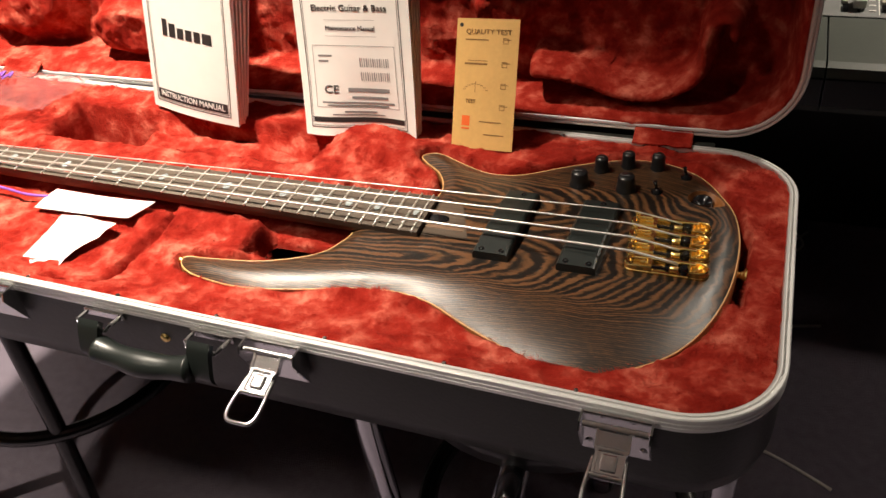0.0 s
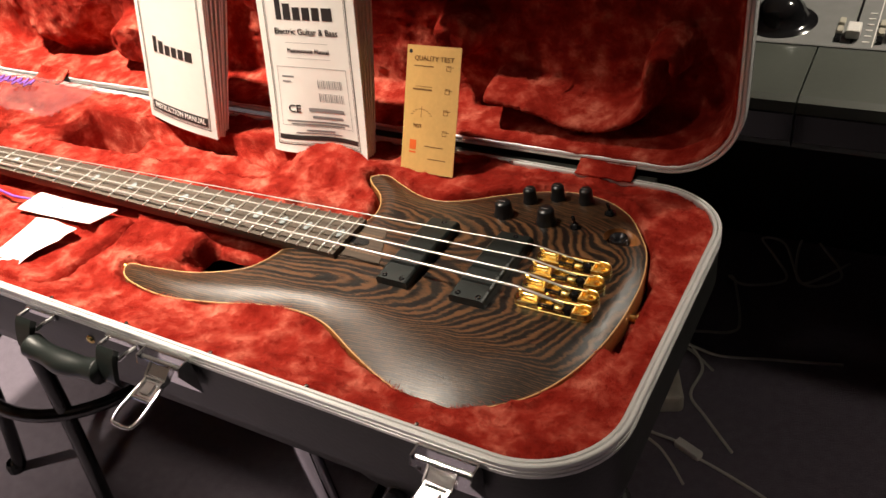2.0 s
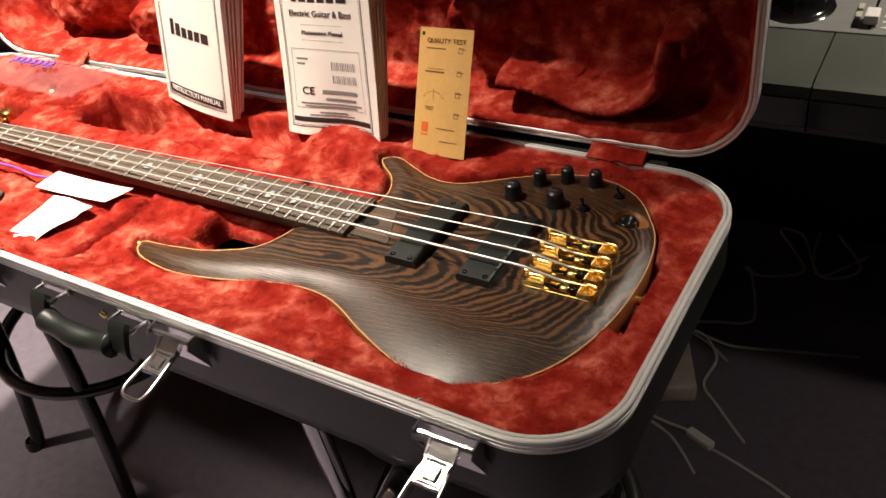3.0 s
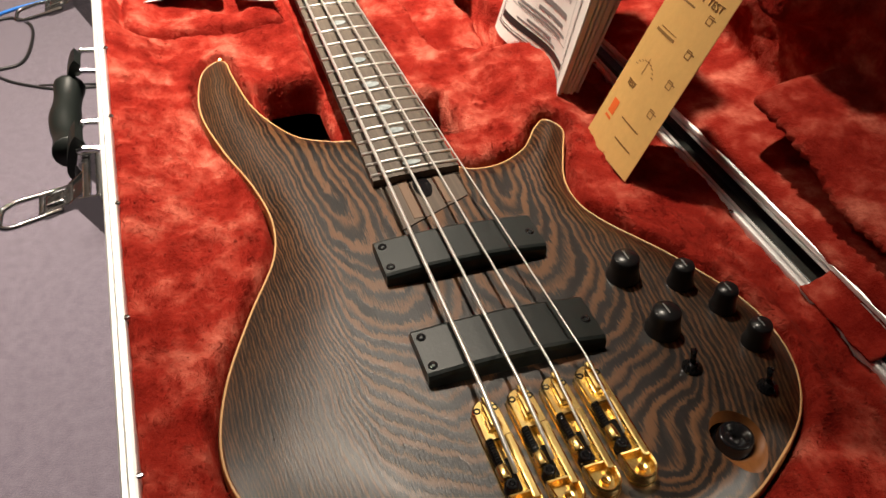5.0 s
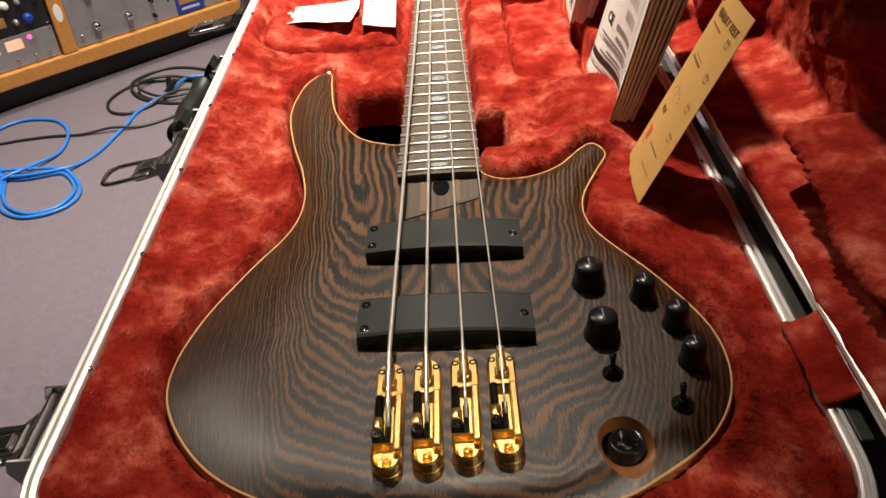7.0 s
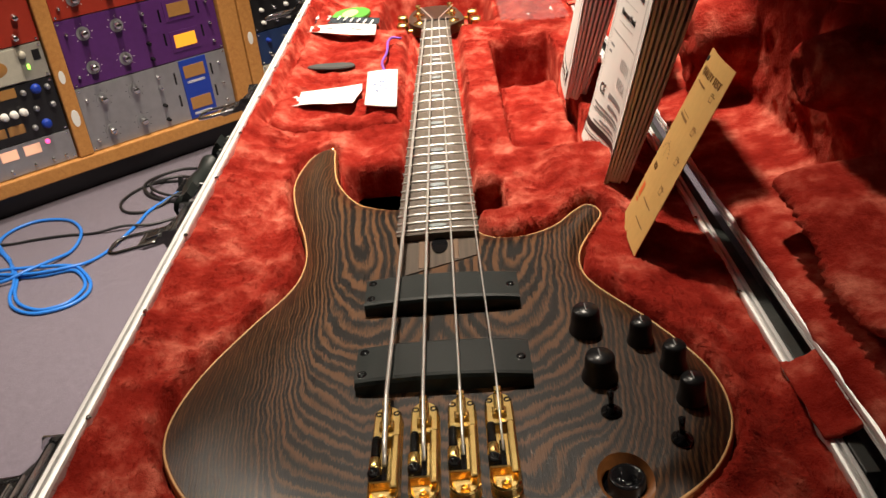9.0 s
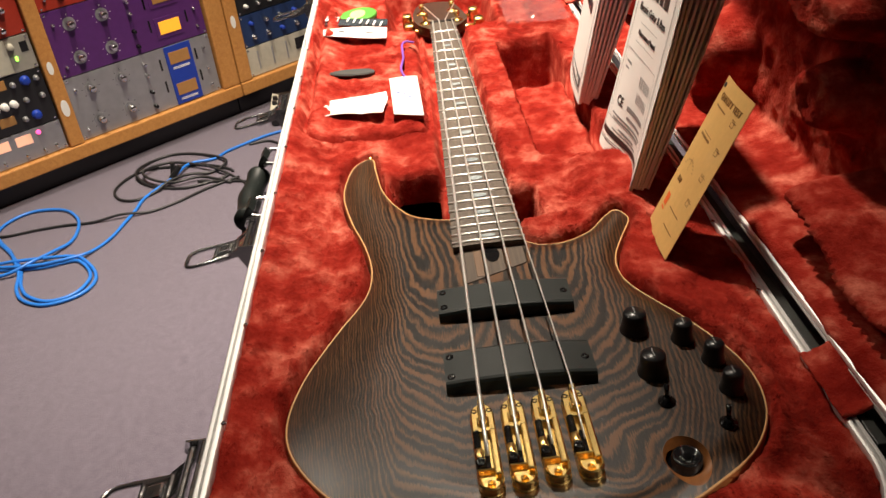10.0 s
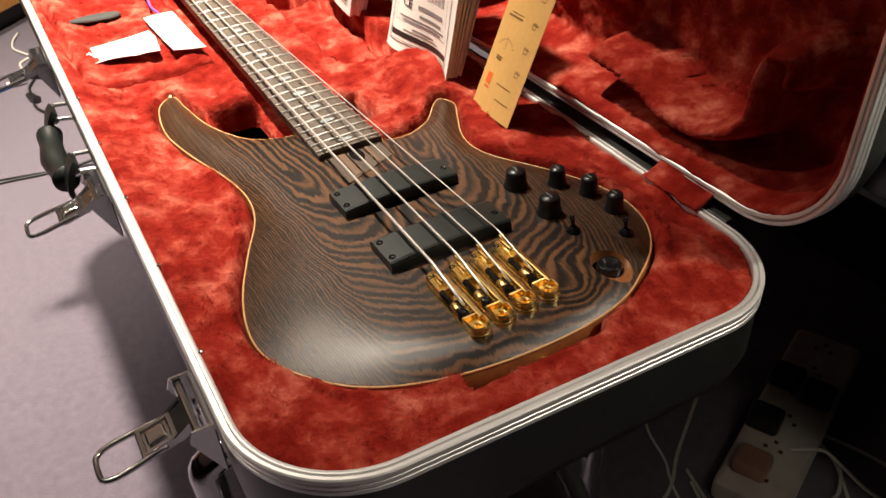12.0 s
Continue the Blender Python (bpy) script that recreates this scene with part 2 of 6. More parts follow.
def tube(bm, pts, radius, seg=8, closed=False, caps=True):
    """A round bar along points; radius may be a number or a list."""
    pts = [Vector(q) for q in pts]
    n = len(pts)
    rad = radius if isinstance(radius, (list, tuple)) else [radius] * n
    rings, up = [], None
    for i, q in enumerate(pts):
        d = (pts[(i + 1) % n] if closed or i < n - 1 else q) - (pts[i - 1] if closed or i > 0 else q)
        d.normalize()
        if up is None:
            up = Vector((0, 0, 1)) if abs(d.z) < 0.9 else Vector((1, 0, 0))
        side = d.cross(up).normalized()
        up = side.cross(d).normalized()
        rings.append([bm.verts.new(q + rad[i] * (math.cos(2 * math.pi * k / seg) * side + math.sin(2 * math.pi * k / seg) * up)) for k in range(seg)])
    for i in range(n if closed else n - 1):
        a, b = rings[i], rings[(i + 1) % n]
        for k in range(seg):
            bm.faces.new((a[k], a[(k + 1) % seg], b[(k + 1) % seg], b[k]))
    if caps and not closed:
        bm.faces.new(rings[0][::-1])
        bm.faces.new(rings[-1])
    return rings


def sweep(bm, loop, profile, closed=True):
    """Sweeps a profile of (outward, up) pairs round a closed loop in the xy plane."""
    n = len(loop)
    rings = []
    for i in range(n):
        d = (loop[(i + 1) % n] - loop[i - 1]).normalized()
        out = Vector((d.y, -d.x, 0))
        rings.append([bm.verts.new(loop[i] + out * o + Vector((0, 0, z))) for o, z in profile])
    k = len(profile)
    for i in range(n):
        a, b = rings[i], rings[(i + 1) % n]
        for j in range(k if closed else k - 1):
            bm.faces.new((a[j], b[j], b[(j + 1) % k], a[(j + 1) % k]))
    return rings


def rounded_rect(x0, x1, y0, y1, r, seg=14, straight=1):
    """Counter-clockwise loop of a rounded rectangle."""
    pts = []
    for cx, cy, a0 in ((x1 - r, y0 + r, -90), (x1 - r, y1 - r, 0), (x0 + r, y1 - r, 90), (x0 + r, y0 + r, 180)):
        for k in range(seg + 1):
            a = radians(a0 + 90 * k / seg)
            pts.append(Vector((cx + r * math.cos(a), cy + r * math.sin(a), 0)))
    return pts


def outside(px, py, loop):
    """Signed distance of grids px, py to a closed loop: negative inside."""
    best = np.full(px.shape, 1e9)
    inside = np.zeros(px.shape, bool)
    n = len(loop)
    for i in range(n):
        ax, ay, bx, by = loop[i - 1].x, loop[i - 1].y, loop[i].x, loop[i].y
        dx, dy = bx - ax, by - ay
        t = np.clip(((px - ax) * dx + (py - ay) * dy) / (dx * dx + dy * dy + 1e-12), 0, 1)
        best = np.minimum(best, np.hypot(px - ax - t * dx, py - ay - t * dy))
        cross = ((ay > py) != (by > py)) & (px < (bx - ax) * (py - ay) / (by - ay + 1e-12) + ax)
        inside ^= cross
    return np.where(inside, -best, best)


def rect_d(px, py, x0, x1, y0, y1, r=0.01):
    """Signed distance to a rounded rectangle."""
    cx, cy, hx, hy = (x0 + x1) / 2, (y0 + y1) / 2, (x1 - x0) / 2 - r, (y1 - y0) / 2 - r
    qx, qy = np.abs(px - cx) - hx, np.abs(py - cy) - hy
    return np.hypot(np.maximum(qx, 0), np.maximum(qy, 0)) + np.minimum(np.maximum(qx, qy), 0) - r


def ease(v, lo, hi):
    t = np.clip((v - lo) / (hi - lo), 0, 1)
    return t * t * (3 - 2 * t)


def lumps(px, py, scale, seed=0.0):
    """Smooth noise over grids."""
    flat = [noise.fractal(Vector((a * scale + seed, b * scale - seed, seed * 0.7)), 0.7, 2.1, 3) for a, b in zip(px.ravel(), py.ravel())]
    return np.array(flat).reshape(px.shape)


def sheet(bm, P, keep=None):
    """Quads over a grid of points P[i, j, 3]; keep[i, j]: the points used."""
    ni, nj = P.shape[:2]
    idx = {}
    for i in range(ni):
        for j in range(nj):
            if keep is None or keep[i, j]:
                idx[i, j] = bm.verts.new(P[i, j])
    for i in range(ni - 1):
        for j in range(nj - 1):
            q = [(i, j), (i + 1, j), (i + 1, j + 1), (i, j + 1)]
            if all(k in idx for k in q):
                bm.faces.new([idx[k] for k in q])


def words(text, size, m, material, parent, name="lettering", width=None, shear=0.0, depth=0.0002):
    """Flat lettering in the built-in font, as a mesh."""
    cu = bpy.data.curves.new(name, "FONT")
    cu.body, cu.size, cu.align_x, cu.align_y, cu.extrude, cu.shear, cu.resolution_u = text, size, "CENTER", "CENTER", depth, shear, 3
    tmp = new(name, cu)
    me = bpy.data.meshes.new_from_object(tmp.evaluated_get(bpy.context.evaluated_depsgraph_get()))
    bpy.data.objects.remove(tmp)
    bpy.data.curves.remove(cu)
    xs = [v.co.x for v in me.vertices]
    k = width / (max(xs) - min(xs)) if width else 1.0
    me.transform(m @ Matrix.Diagonal((k, 1, 1, 1)))
    me.materials.clear()
    me.materials.append(material)
    ob = new(name, me)
    ob.parent = parent
    return ob


# ---- room ----
def room():
    bm = bmesh.new()
    box(bm, (-4.5, -3.6, -0.1), (3.2, 3.6, 0.0))
    tagged(link("floor", bm, CARPET), "worn purple-grey carpet under the guitar case", "floor", kind="structure")
    for name, lo, hi in (("wall_west", (-4.7, -3.6, 0), (-4.5, 3.6, 2.6)), ("wall_east", (3.2, -3.6, 0), (3.4, 3.6, 2.6)),
                         ("wall_south", (-4.7, -3.8, 0), (3.4, -3.6, 2.6)), ("wall_north", (-4.7, 3.6, 0), (3.4, 3.8, 2.6))):
        bm = bmesh.new()
        box(bm, lo, hi)
        tagged(link(name, bm, WALL), "dark plain studio wall", "wall", kind="structure")
    bm = bmesh.new()
    box(bm, (-4.7, -3.8, 2.6), (3.4, 3.8, 2.75))
    tagged(link("ceiling", bm, CEILING), "pale plain studio ceiling", "ceiling", kind="structure")


room()

# ---- the bass guitar: outline in metres, strings along x, bridge at 0 ----
BODY = smooth_line([Vector((x, y, 0)) for x, y in (
    (-0.432, -0.104), (-0.430, -0.116), (-0.408, -0.127), (-0.356, -0.1325), (-0.300, -0.123), (-0.250, -0.109), (-0.208, -0.1025),
    (-0.170, -0.108), (-0.125, -0.130), (-0.075, -0.151), (-0.030, -0.159), (0.005, -0.150), (0.042, -0.122), (0.066, -0.082),
    (0.080, -0.030), (0.083, 0.030), (0.076, 0.075), (0.062, 0.104), (0.038, 0.136), (0.003, 0.155), (-0.040, 0.156), (-0.090, 0.136),
    (-0.137, 0.109), (-0.163, 0.101), (-0.190, 0.104), (-0.220, 0.117), (-0.247, 0.129), (-0.264, 0.122), (-0.256, 0.110), (-0.232, 0.090),
    (-0.219, 0.062), (-0.226, 0.036), (-0.262, 0.015), (-0.280, -0.025), (-0.286, -0.045), (-0.303, -0.070), (-0.350, -0.092), (-0.405, -0.101))],
    6, True)
JACK = (0.047, 0.090, 0.0180, 0.0138)      # well of the output jack: centre and half axes
TOP, EDGE, BACK = -0.0075, -0.0150, -0.046


def body_height(px, py):
    d = -outside(px, py, BODY)
    front = ease(-py, 0.02, 0.12)
    reach = 0.022 + 0.045 * front * ease(px, -0.22, -0.12)
    k = np.clip(d / reach, 0, 1)
    low = EDGE - 0.0015 * front * ease(px, -0.26, -0.16)
    return low + (TOP - low) * (1 - (1 - k) ** 2.2)


def bass_body(parent):
    from mathutils.geometry import delaunay_2d_cdt
    loop = [Vector((p.x, p.y)) for p in BODY]
    n = len(loop)
    gx, gy = np.meshgrid(np.arange(-0.46, 0.1, 0.006), np.arange(-0.18, 0.16, 0.006), indexing="ij")
    d = outside(gx, gy, BODY)
    inner = [Vector((a, b)) for a, b, q in zip(gx.ravel(), gy.ravel(), d.ravel()) if q < -0.0035]
    inner = [p for p in inner if math.hypot((p.x - JACK[0]) / JACK[2], (p.y - JACK[1]) / JACK[3]) > 1.18]
    inner += [Vector((JACK[0] + JACK[2] * math.cos(a), JACK[1] + JACK[3] * math.sin(a))) for a in np.linspace(0, 2 * math.pi, 40, endpoint=False)]
    vs, _, fs, *_ = delaunay_2d_cdt(loop + inner, [], [list(range(n))], 1, 1e-6)
    X, Y = np.array([v.x for v in vs]), np.array([v.y for v in vs])
    Z = body_height(X, Y)
    bm = bmesh.new()
    bv = [bm.verts.new((a, b, c)) for a, b, c in zip(X, Y, Z)]
    for f in fs:
        if ((sum(X[i] for i in f) / 3 - JACK[0]) / JACK[2]) ** 2 + ((sum(Y[i] for i in f) / 3 - JACK[1]) / JACK[3]) ** 2 > 1:
            bm.faces.new([bv[i] for i in f])
    bmesh.ops.recalc_face_normals(bm, faces=bm.faces[:])
    if sum(f.normal.z for f in bm.faces) < 0:
        bmesh.ops.reverse_faces(bm, faces=bm.faces[:])
    part("top", bm, WENGE, parent, "satin wenge top with swirling dark and brown figure", True)
    bm = bmesh.new()
    rings = sweep(bm, BODY, [(-0.0012, EDGE - 0.0010), (0.0016, EDGE - 0.004), (0.0016, -0.034), (-0.008, BACK)], False)
    bm.faces.new([r[-1] for r in rings])
    bmesh.ops.recalc_face_normals(bm, faces=bm.faces[:])
    part("body_side", bm, MAHOGANY, parent, "orange-brown mahogany side", True)
    bm = bmesh.new()
    rim_z = body_height(np.array([p.x for p in BODY]), np.array([p.y for p in BODY]))
    tube(bm, [p + Vector((0, 0, z - 0.0004)) for p, z in zip(BODY, rim_z)], 0.0009, 6, True)
    part("binding", bm, MAPLE, parent, "thin pale maple binding", True)


SCALE = 0.8636
FRET_X = [-SCALE * 2 ** (-k / 12) for k in range(25)]


def half_width(x):
    return (0.038 + 0.024 * (x + SCALE) / 0.6477) / 2


def strip(bm, stations, thick):
    """A slab whose half width follows x: stations of (x, half width, top)."""
    prev = None
    for x, w, top in stations:
        ring = [bm.verts.new(q) for q in ((x, -w, top), (x, -w * 0.5, top + 0.0009), (x, w * 0.5, top + 0.0009), (x, w, top), (x, w, top - thick), (x, -w, top - thick))]
        if prev:
            for a in range(6):
                bm.faces.new((prev[a], prev[(a + 1) % 6], ring[(a + 1) % 6], ring[a]))
        else:
            bm.faces.new(ring[::-1])
        prev = ring
    bm.faces.new(prev)
    bmesh.ops.recalc_face_normals(bm, faces=bm.faces[:])


def bass_neck(parent):
    bm = bmesh.new()
    strip(bm, [(x, half_width(x), -0.0016) for x in np.linspace(-SCALE, -0.2105, 12)], 0.006)
    board = part("fingerboard", bm, BOARD, parent, "brown wenge fingerboard with steel frets")
    for k in range(1, 25):
        x = FRET_X[k]
        w = half_width(x) + 0.0004
        bm = bmesh.new()
        tube(bm, [(x, -w, -0.0012), (x, -w * 0.5, -0.0003), (x, w * 0.5, -0.0003), (x, w, -0.0012)], 0.0013, 6)
        part("fret", bm, STEEL, board, smooth=True)
    for k in (3, 5, 7, 9, 12, 15, 17, 19, 21, 24):
        mid, span = (FRET_X[k] + FRET_X[k - 1]) / 2, FRET_X[k] - FRET_X[k - 1]
        h, w = min(span * 0.22, 0.0042), 0.0070
        bm = bmesh.new()
        bm.faces.new([bm.verts.new((mid + h * math.sin(a), w * math.cos(a), 0.0001)) for a in np.linspace(0, 2 * math.pi, 16, endpoint=False)])
        r = bmesh.ops.extrude_face_region(bm, geom=bm.faces[:])
        bmesh.ops.translate(bm, verts=[v for v in r["geom"] if isinstance(v, bmesh.types.BMVert)], vec=(0, 0, -0.0008))
        bmesh.ops.recalc_face_normals(bm, faces=bm.faces[:])
        part("inlay", bm, PEARL, board, "pale abalone oval inlay")
    bm = bmesh.new()
    box(bm, (-SCALE - 0.004, -0.0192, -0.007), (-SCALE, 0.0192, 0.001), 0.0006)
    part("nut", bm, BLACK, parent)
    bm = bmesh.new()
    prev = None
    for x in np.linspace(-SCALE - 0.004, -0.20, 14):
        w = half_width(x)
        deep = 0.0215 + 0.003 * (x + SCALE)
        ring = [bm.verts.new((x, w * math.cos(a), -0.0076 - (deep - 0.0076) * math.sin(a) ** 0.8)) for a in np.linspace(0, math.pi, 11)]
        if prev:
            for a, b, c, e in zip(prev, prev[1:], ring[1:], ring):
                bm.faces.new((a, b, c, e))
        else:
            bm.faces.new(ring)
        prev = ring
    bmesh.ops.recalc_face_normals(bm, faces=bm.faces[:])
    part("neck", bm, NECKWOOD, parent, "dark wenge neck with thin stripes", True)
    bm = bmesh.new()
    plan = [(-0.2112, -0.0270), (-0.1605, -0.0258), (-0.183, 0.0280), (-0.2112, 0.0300)]
    lo = [bm.verts.new((x, y, -0.02)) for x, y in plan]
    hi = [bm.verts.new((x, y, -0.0066)) for x, y in plan]
    bm.faces.new(lo[::-1]), bm.faces.new(hi)
    for k in range(4):
        bm.faces.new((lo[k], lo[(k + 1) % 4], hi[(k + 1) % 4], hi[k]))
    bmesh.ops.recalc_face_normals(bm, faces=bm.faces[:])
    heel = part("neck_heel", bm, HEEL, parent, "grey-brown striped neck end in the body")
    for y, w, x1 in ((-0.0105, 0.0040, -0.169), (0.0125, 0.0025, -0.179)):
        bm = bmesh.new()
        box(bm, (-0.2110, y - w, -0.012), (x1, y + w, -0.0061), 0.0004)
        part("stripe", bm, BUBINGA, heel, "orange-brown wood stripe")
    bm = bmesh.new()
    lathe(bm, [(0, -0.0058), (0.0062, -0.0058), (0.0062, -0.012)], 20, Matrix.Translation((-0.2005, 0.001, 0)) @ Matrix.Diagonal((1.9, 1, 1, 1)))
    part("truss_rod_slot", bm, GLOSS, heel, "dark truss rod opening")
    # headstock with four tuners
    bm = bmesh.new()
    pts = smooth_line([(-0.866, -0.021, 0), (-0.90, -0.036, 0), (-0.96, -0.044, 0), (-1.03, -0.040, 0), (-1.075, -0.028, 0), (-1.085, 0.004, 0),
                       (-1.06, 0.026, 0), (-1.0, 0.036, 0), (-0.93, 0.042, 0), (-0.90, 0.036, 0), (-0.866, 0.021, 0)], 4)
    lo = [bm.verts.new((p.x, p.y, -0.024 - 0.09 * (-0.866 - p.x))) for p in pts]
    hi = [bm.verts.new((p.x, p.y, -0.010 - 0.09 * (-0.866 - p.x))) for p in pts]
    bm.faces.new(hi[::-1]), bm.faces.new(lo)
    for a, b, c, e in zip(lo, lo[1:] + lo[:1], hi[1:] + hi[:1], hi):
        bm.faces.new((a, b, c, e))
    bmesh.ops.recalc_face_normals(bm, faces=bm.faces[:])
    part("headstock", bm, NECKWOOD, parent)
    for x, y in ((-0.905, -0.025), (-0.985, -0.028), (-0.905, 0.025), (-0.985, 0.022)):
        s = 1 if y > 0 else -1
        z = -0.010 - 0.09 * (-0.866 - x)
        bm = bmesh.new()
        lathe(bm, [(0, 0.017), (0.0045, 0.0165), (0.0045, 0.011), (0.0032, 0.009), (0.0032, 0.005), (0.005, 0.003), (0.009, 0.002), (0.009, -0.001), (0, -0.001)], 16, Matrix.Translation((x, y, z)))
        tube(bm, [(x, y, z - 0.010), (x, y + s * 0.030, z - 0.010)], 0.003, 8)
        box(bm, (x - 0.010, y + s * 0.030 - 0.004, z - 0.021), (x + 0.010, y + s * 0.030 + 0.012, z + 0.003), 0.003)
        part("tuner", bm, GOLD, parent, "gold tuning machine", True)


STRING_Y = (-0.0275, -0.0077, 0.0122, 0.0322)
BRIDGE_X = (-0.006, -0.0075, -0.0095, -0.0105)     # how far each bridge unit is set along its string


def bass_hardware(parent):
    # soapbar pickups
    for x0, x1, sl in ((-0.146, -0.112, 0.002), (-0.067, -0.031, 0.002)):
        bm = bmesh.new()
        prev = None
        n = 13
        ys = np.linspace(-0.0485, 0.0535, n)
        for i, y in enumerate(ys):
            top = 0.0010 + 0.0030 * (1 - ((y - 0.0025) / 0.051) ** 2)
            s = sl * (y / 0.054)
            r = 0.003
            ring = [bm.verts.new(q) for q in ((x0 + s, y, -0.012), (x0 + s, y, top - r), (x0 + s + r * 0.4, y, top - r * 0.3), (x0 + s + r, y, top),
                                              (x1 + s - r, y, top), (x1 + s - r * 0.4, y, top - r * 0.3), (x1 + s, y, top - r), (x1 + s, y, -0.012))]
            if prev:
                for a, b, c, e in zip(prev, prev[1:], ring[1:], ring):
                    bm.faces.new((a, b, c, e))
            else:
                bm.faces.new(ring)
            prev = ring
        bm.faces.new(prev[::-1])
        bmesh.ops.recalc_face_normals(bm, faces=bm.faces[:])
        pk = part("pickup", bm, PICKUP, parent, "matt black soapbar pickup")
        for cx, cy in ((x0 + 0.0078, -0.0440), (x1 - 0.0072, -0.0440), ((x0 + x1) / 2 + 0.002, 0.0480)):
            s = sl * (cy / 0.054)
            z = 0.0010 + 0.0030 * (1 - ((cy - 0.0025) / 0.051) ** 2)
            bm = bmesh.new()
            lathe(bm, [(0, z - 0.0002), (0.0009, z - 0.0002), (0.0011, z + 0.0004), (0.0026, z + 0.0006), (0.0030, z - 0.0004)], 14, Matrix.Translation((cx + s, cy, 0)))
            part("screw", bm, GLOSS, pk, "black pickup screw", True)
    # four single-string bridge units: low front plate, long block with a string channel, rounded tail
    for i, y in enumerate(STRING_Y):
        z0 = -0.0085
        bm = bmesh.new()
        loop = rounded_rect(-0.0056, 0.068, y - 0.0078, y + 0.0078, 0.0074, 6)
        rings = sweep(bm, loop, [(0, z0 - 0.001), (0, z0 + 0.0030), (-0.0006, z0 + 0.0036)], False)
        bm.faces.new([r[-1] for r in rings])
        # raised front shoe with a rounded nose
        nose = [Vector((0.0020, y, 0)) + Vector((-0.0074 * math.sin(a), 0.0074 * math.cos(a), 0)) for a in np.linspace(0, math.pi, 11)]
        nose += [Vector((0.020, y - 0.0074, 0)), Vector((0.020, y + 0.0074, 0))]
        rings = sweep(bm, nose, [(0, z0 + 0.003), (0, z0 + 0.0078), (-0.0010, z0 + 0.0090)], False)
        bm.faces.new([r[-1] for r in rings])
        # long flat rail beside the string
        box(bm, (0.018, y + 0.0028, z0 + 0.003), (0.056, y + 0.0074, z0 + 0.0098), 0.0012)
        # tail: a rounded tray with a raised rim
        tail = [Vector((0.0600, y, 0)) + Vector((0.0076 * math.sin(a), 0.0076 * math.cos(a), 0)) for a in np.linspace(0, math.pi, 11)]
        tail += [Vector((0.0505, y - 0.0076, 0)), Vector((0.0505, y + 0.0076, 0))]
        rings = sweep(bm, tail[::-1], [(0, z0 + 0.002), (0, z0 + 0.0086), (-0.0007, z0 + 0.0094), (-0.0015, z0 + 0.0090), (-0.0030, z0 + 0.0050)], False)
        bm.faces.new([r[-1] for r in rings])
        bmesh.ops.recalc_face_normals(bm, faces=bm.faces[:])
        base = part("bridge_unit", bm, GOLD, parent, "gold single-string bridge")
        base.location.x = BRIDGE_X[i]
        bm = bmesh.new()
        box(bm, (-0.0005, y - 0.0026, z0 + 0.0085), (0.0150, y + 0.0026, z0 + 0.0140), 0.0014)
        box(bm, (-0.0015, y - 0.0022, z0 + 0.0145), (0.0030, y + 0.0022, z0 + 0.0172), 0.0010)
        for q in (-1, 1):
            lathe(bm, [(0, 0.0030), (0.0013, 0.0030), (0.0013, -0.0030), (0, -0.0030)], 10, Matrix.Translation((0.0120, y + q * 0.0026, z0 + 0.0100)) @ Matrix.Rotation(radians(90), 4, "Y"))
        part("saddle", bm, GOLD, base, "gold saddle")
        bm = bmesh.new()
        coil = [(0.019 + 0.016 * k / 90, y - 0.0052 + 0.0018 * math.cos(k * 0.7), z0 + 0.0078 + 0.0018 * math.sin(k * 0.7)) for k in range(91)]
        tube(bm, coil, 0.0006, 5)
        part("spring", bm, GLOSS, base, "dark intonation spring", True)
        bm = bmesh.new()
        lathe(bm, [(0, 0.004), (0.0027, 0.004), (0.0031, 0.003), (0.0031, -0.003), (0.0026, -0.004), (0, -0.004)], 14, Matrix.Translation((0.0385, y - 0.0050, z0 + 0.0080)) @ Matrix.Rotation(radians(90), 4, "Y"))
        part("collar", bm, GOLD, base, "gold collar", True)
        bm = bmesh.new()
        lathe(bm, [(0, 0.0110), (0.0014, 0.0112), (0.0016, 0.0122), (0.0026, 0.0124), (0.0034, 0.0112), (0.0034, 0.005)], 14, Matrix.Translation((0.0470, y - 0.0046, z0)))
        part("set_screw", bm, GLOSS, base, "black set screw", True)
        bm = bmesh.new()
        box(bm, (0.030, y - 0.0016, z0 + 0.0036), (0.0480, y + 0.0013, z0 + 0.0066), 0.0003)
        part("string_slot", bm, GLOSS, base, "dark string slot")
        bm = bmesh.new()
        lathe(bm, [(0, 0.0052), (0.0014, 0.0052), (0.0014, 0.0072), (0.0024, 0.0074), (0.0028, 0.0050)], 6, Matrix.Translation((0.0600, y, z0)))
        part("tail_screw", bm, GOLD, base, "gold hexagonal tail screw")
        for q in (-1, 1):
            bm = bmesh.new()
            lathe(bm, [(0, z0 + 0.0086), (0.0010, z0 + 0.0086), (0.0012, z0 + 0.0094), (0.0019, z0 + 0.0093), (0.0021, z0 + 0.0080)], 10, Matrix.Translation((0.0012, y + q * 0.0048, 0)))
            part("mounting_screw", bm, GLOSS, base, "dark countersunk screw", True)
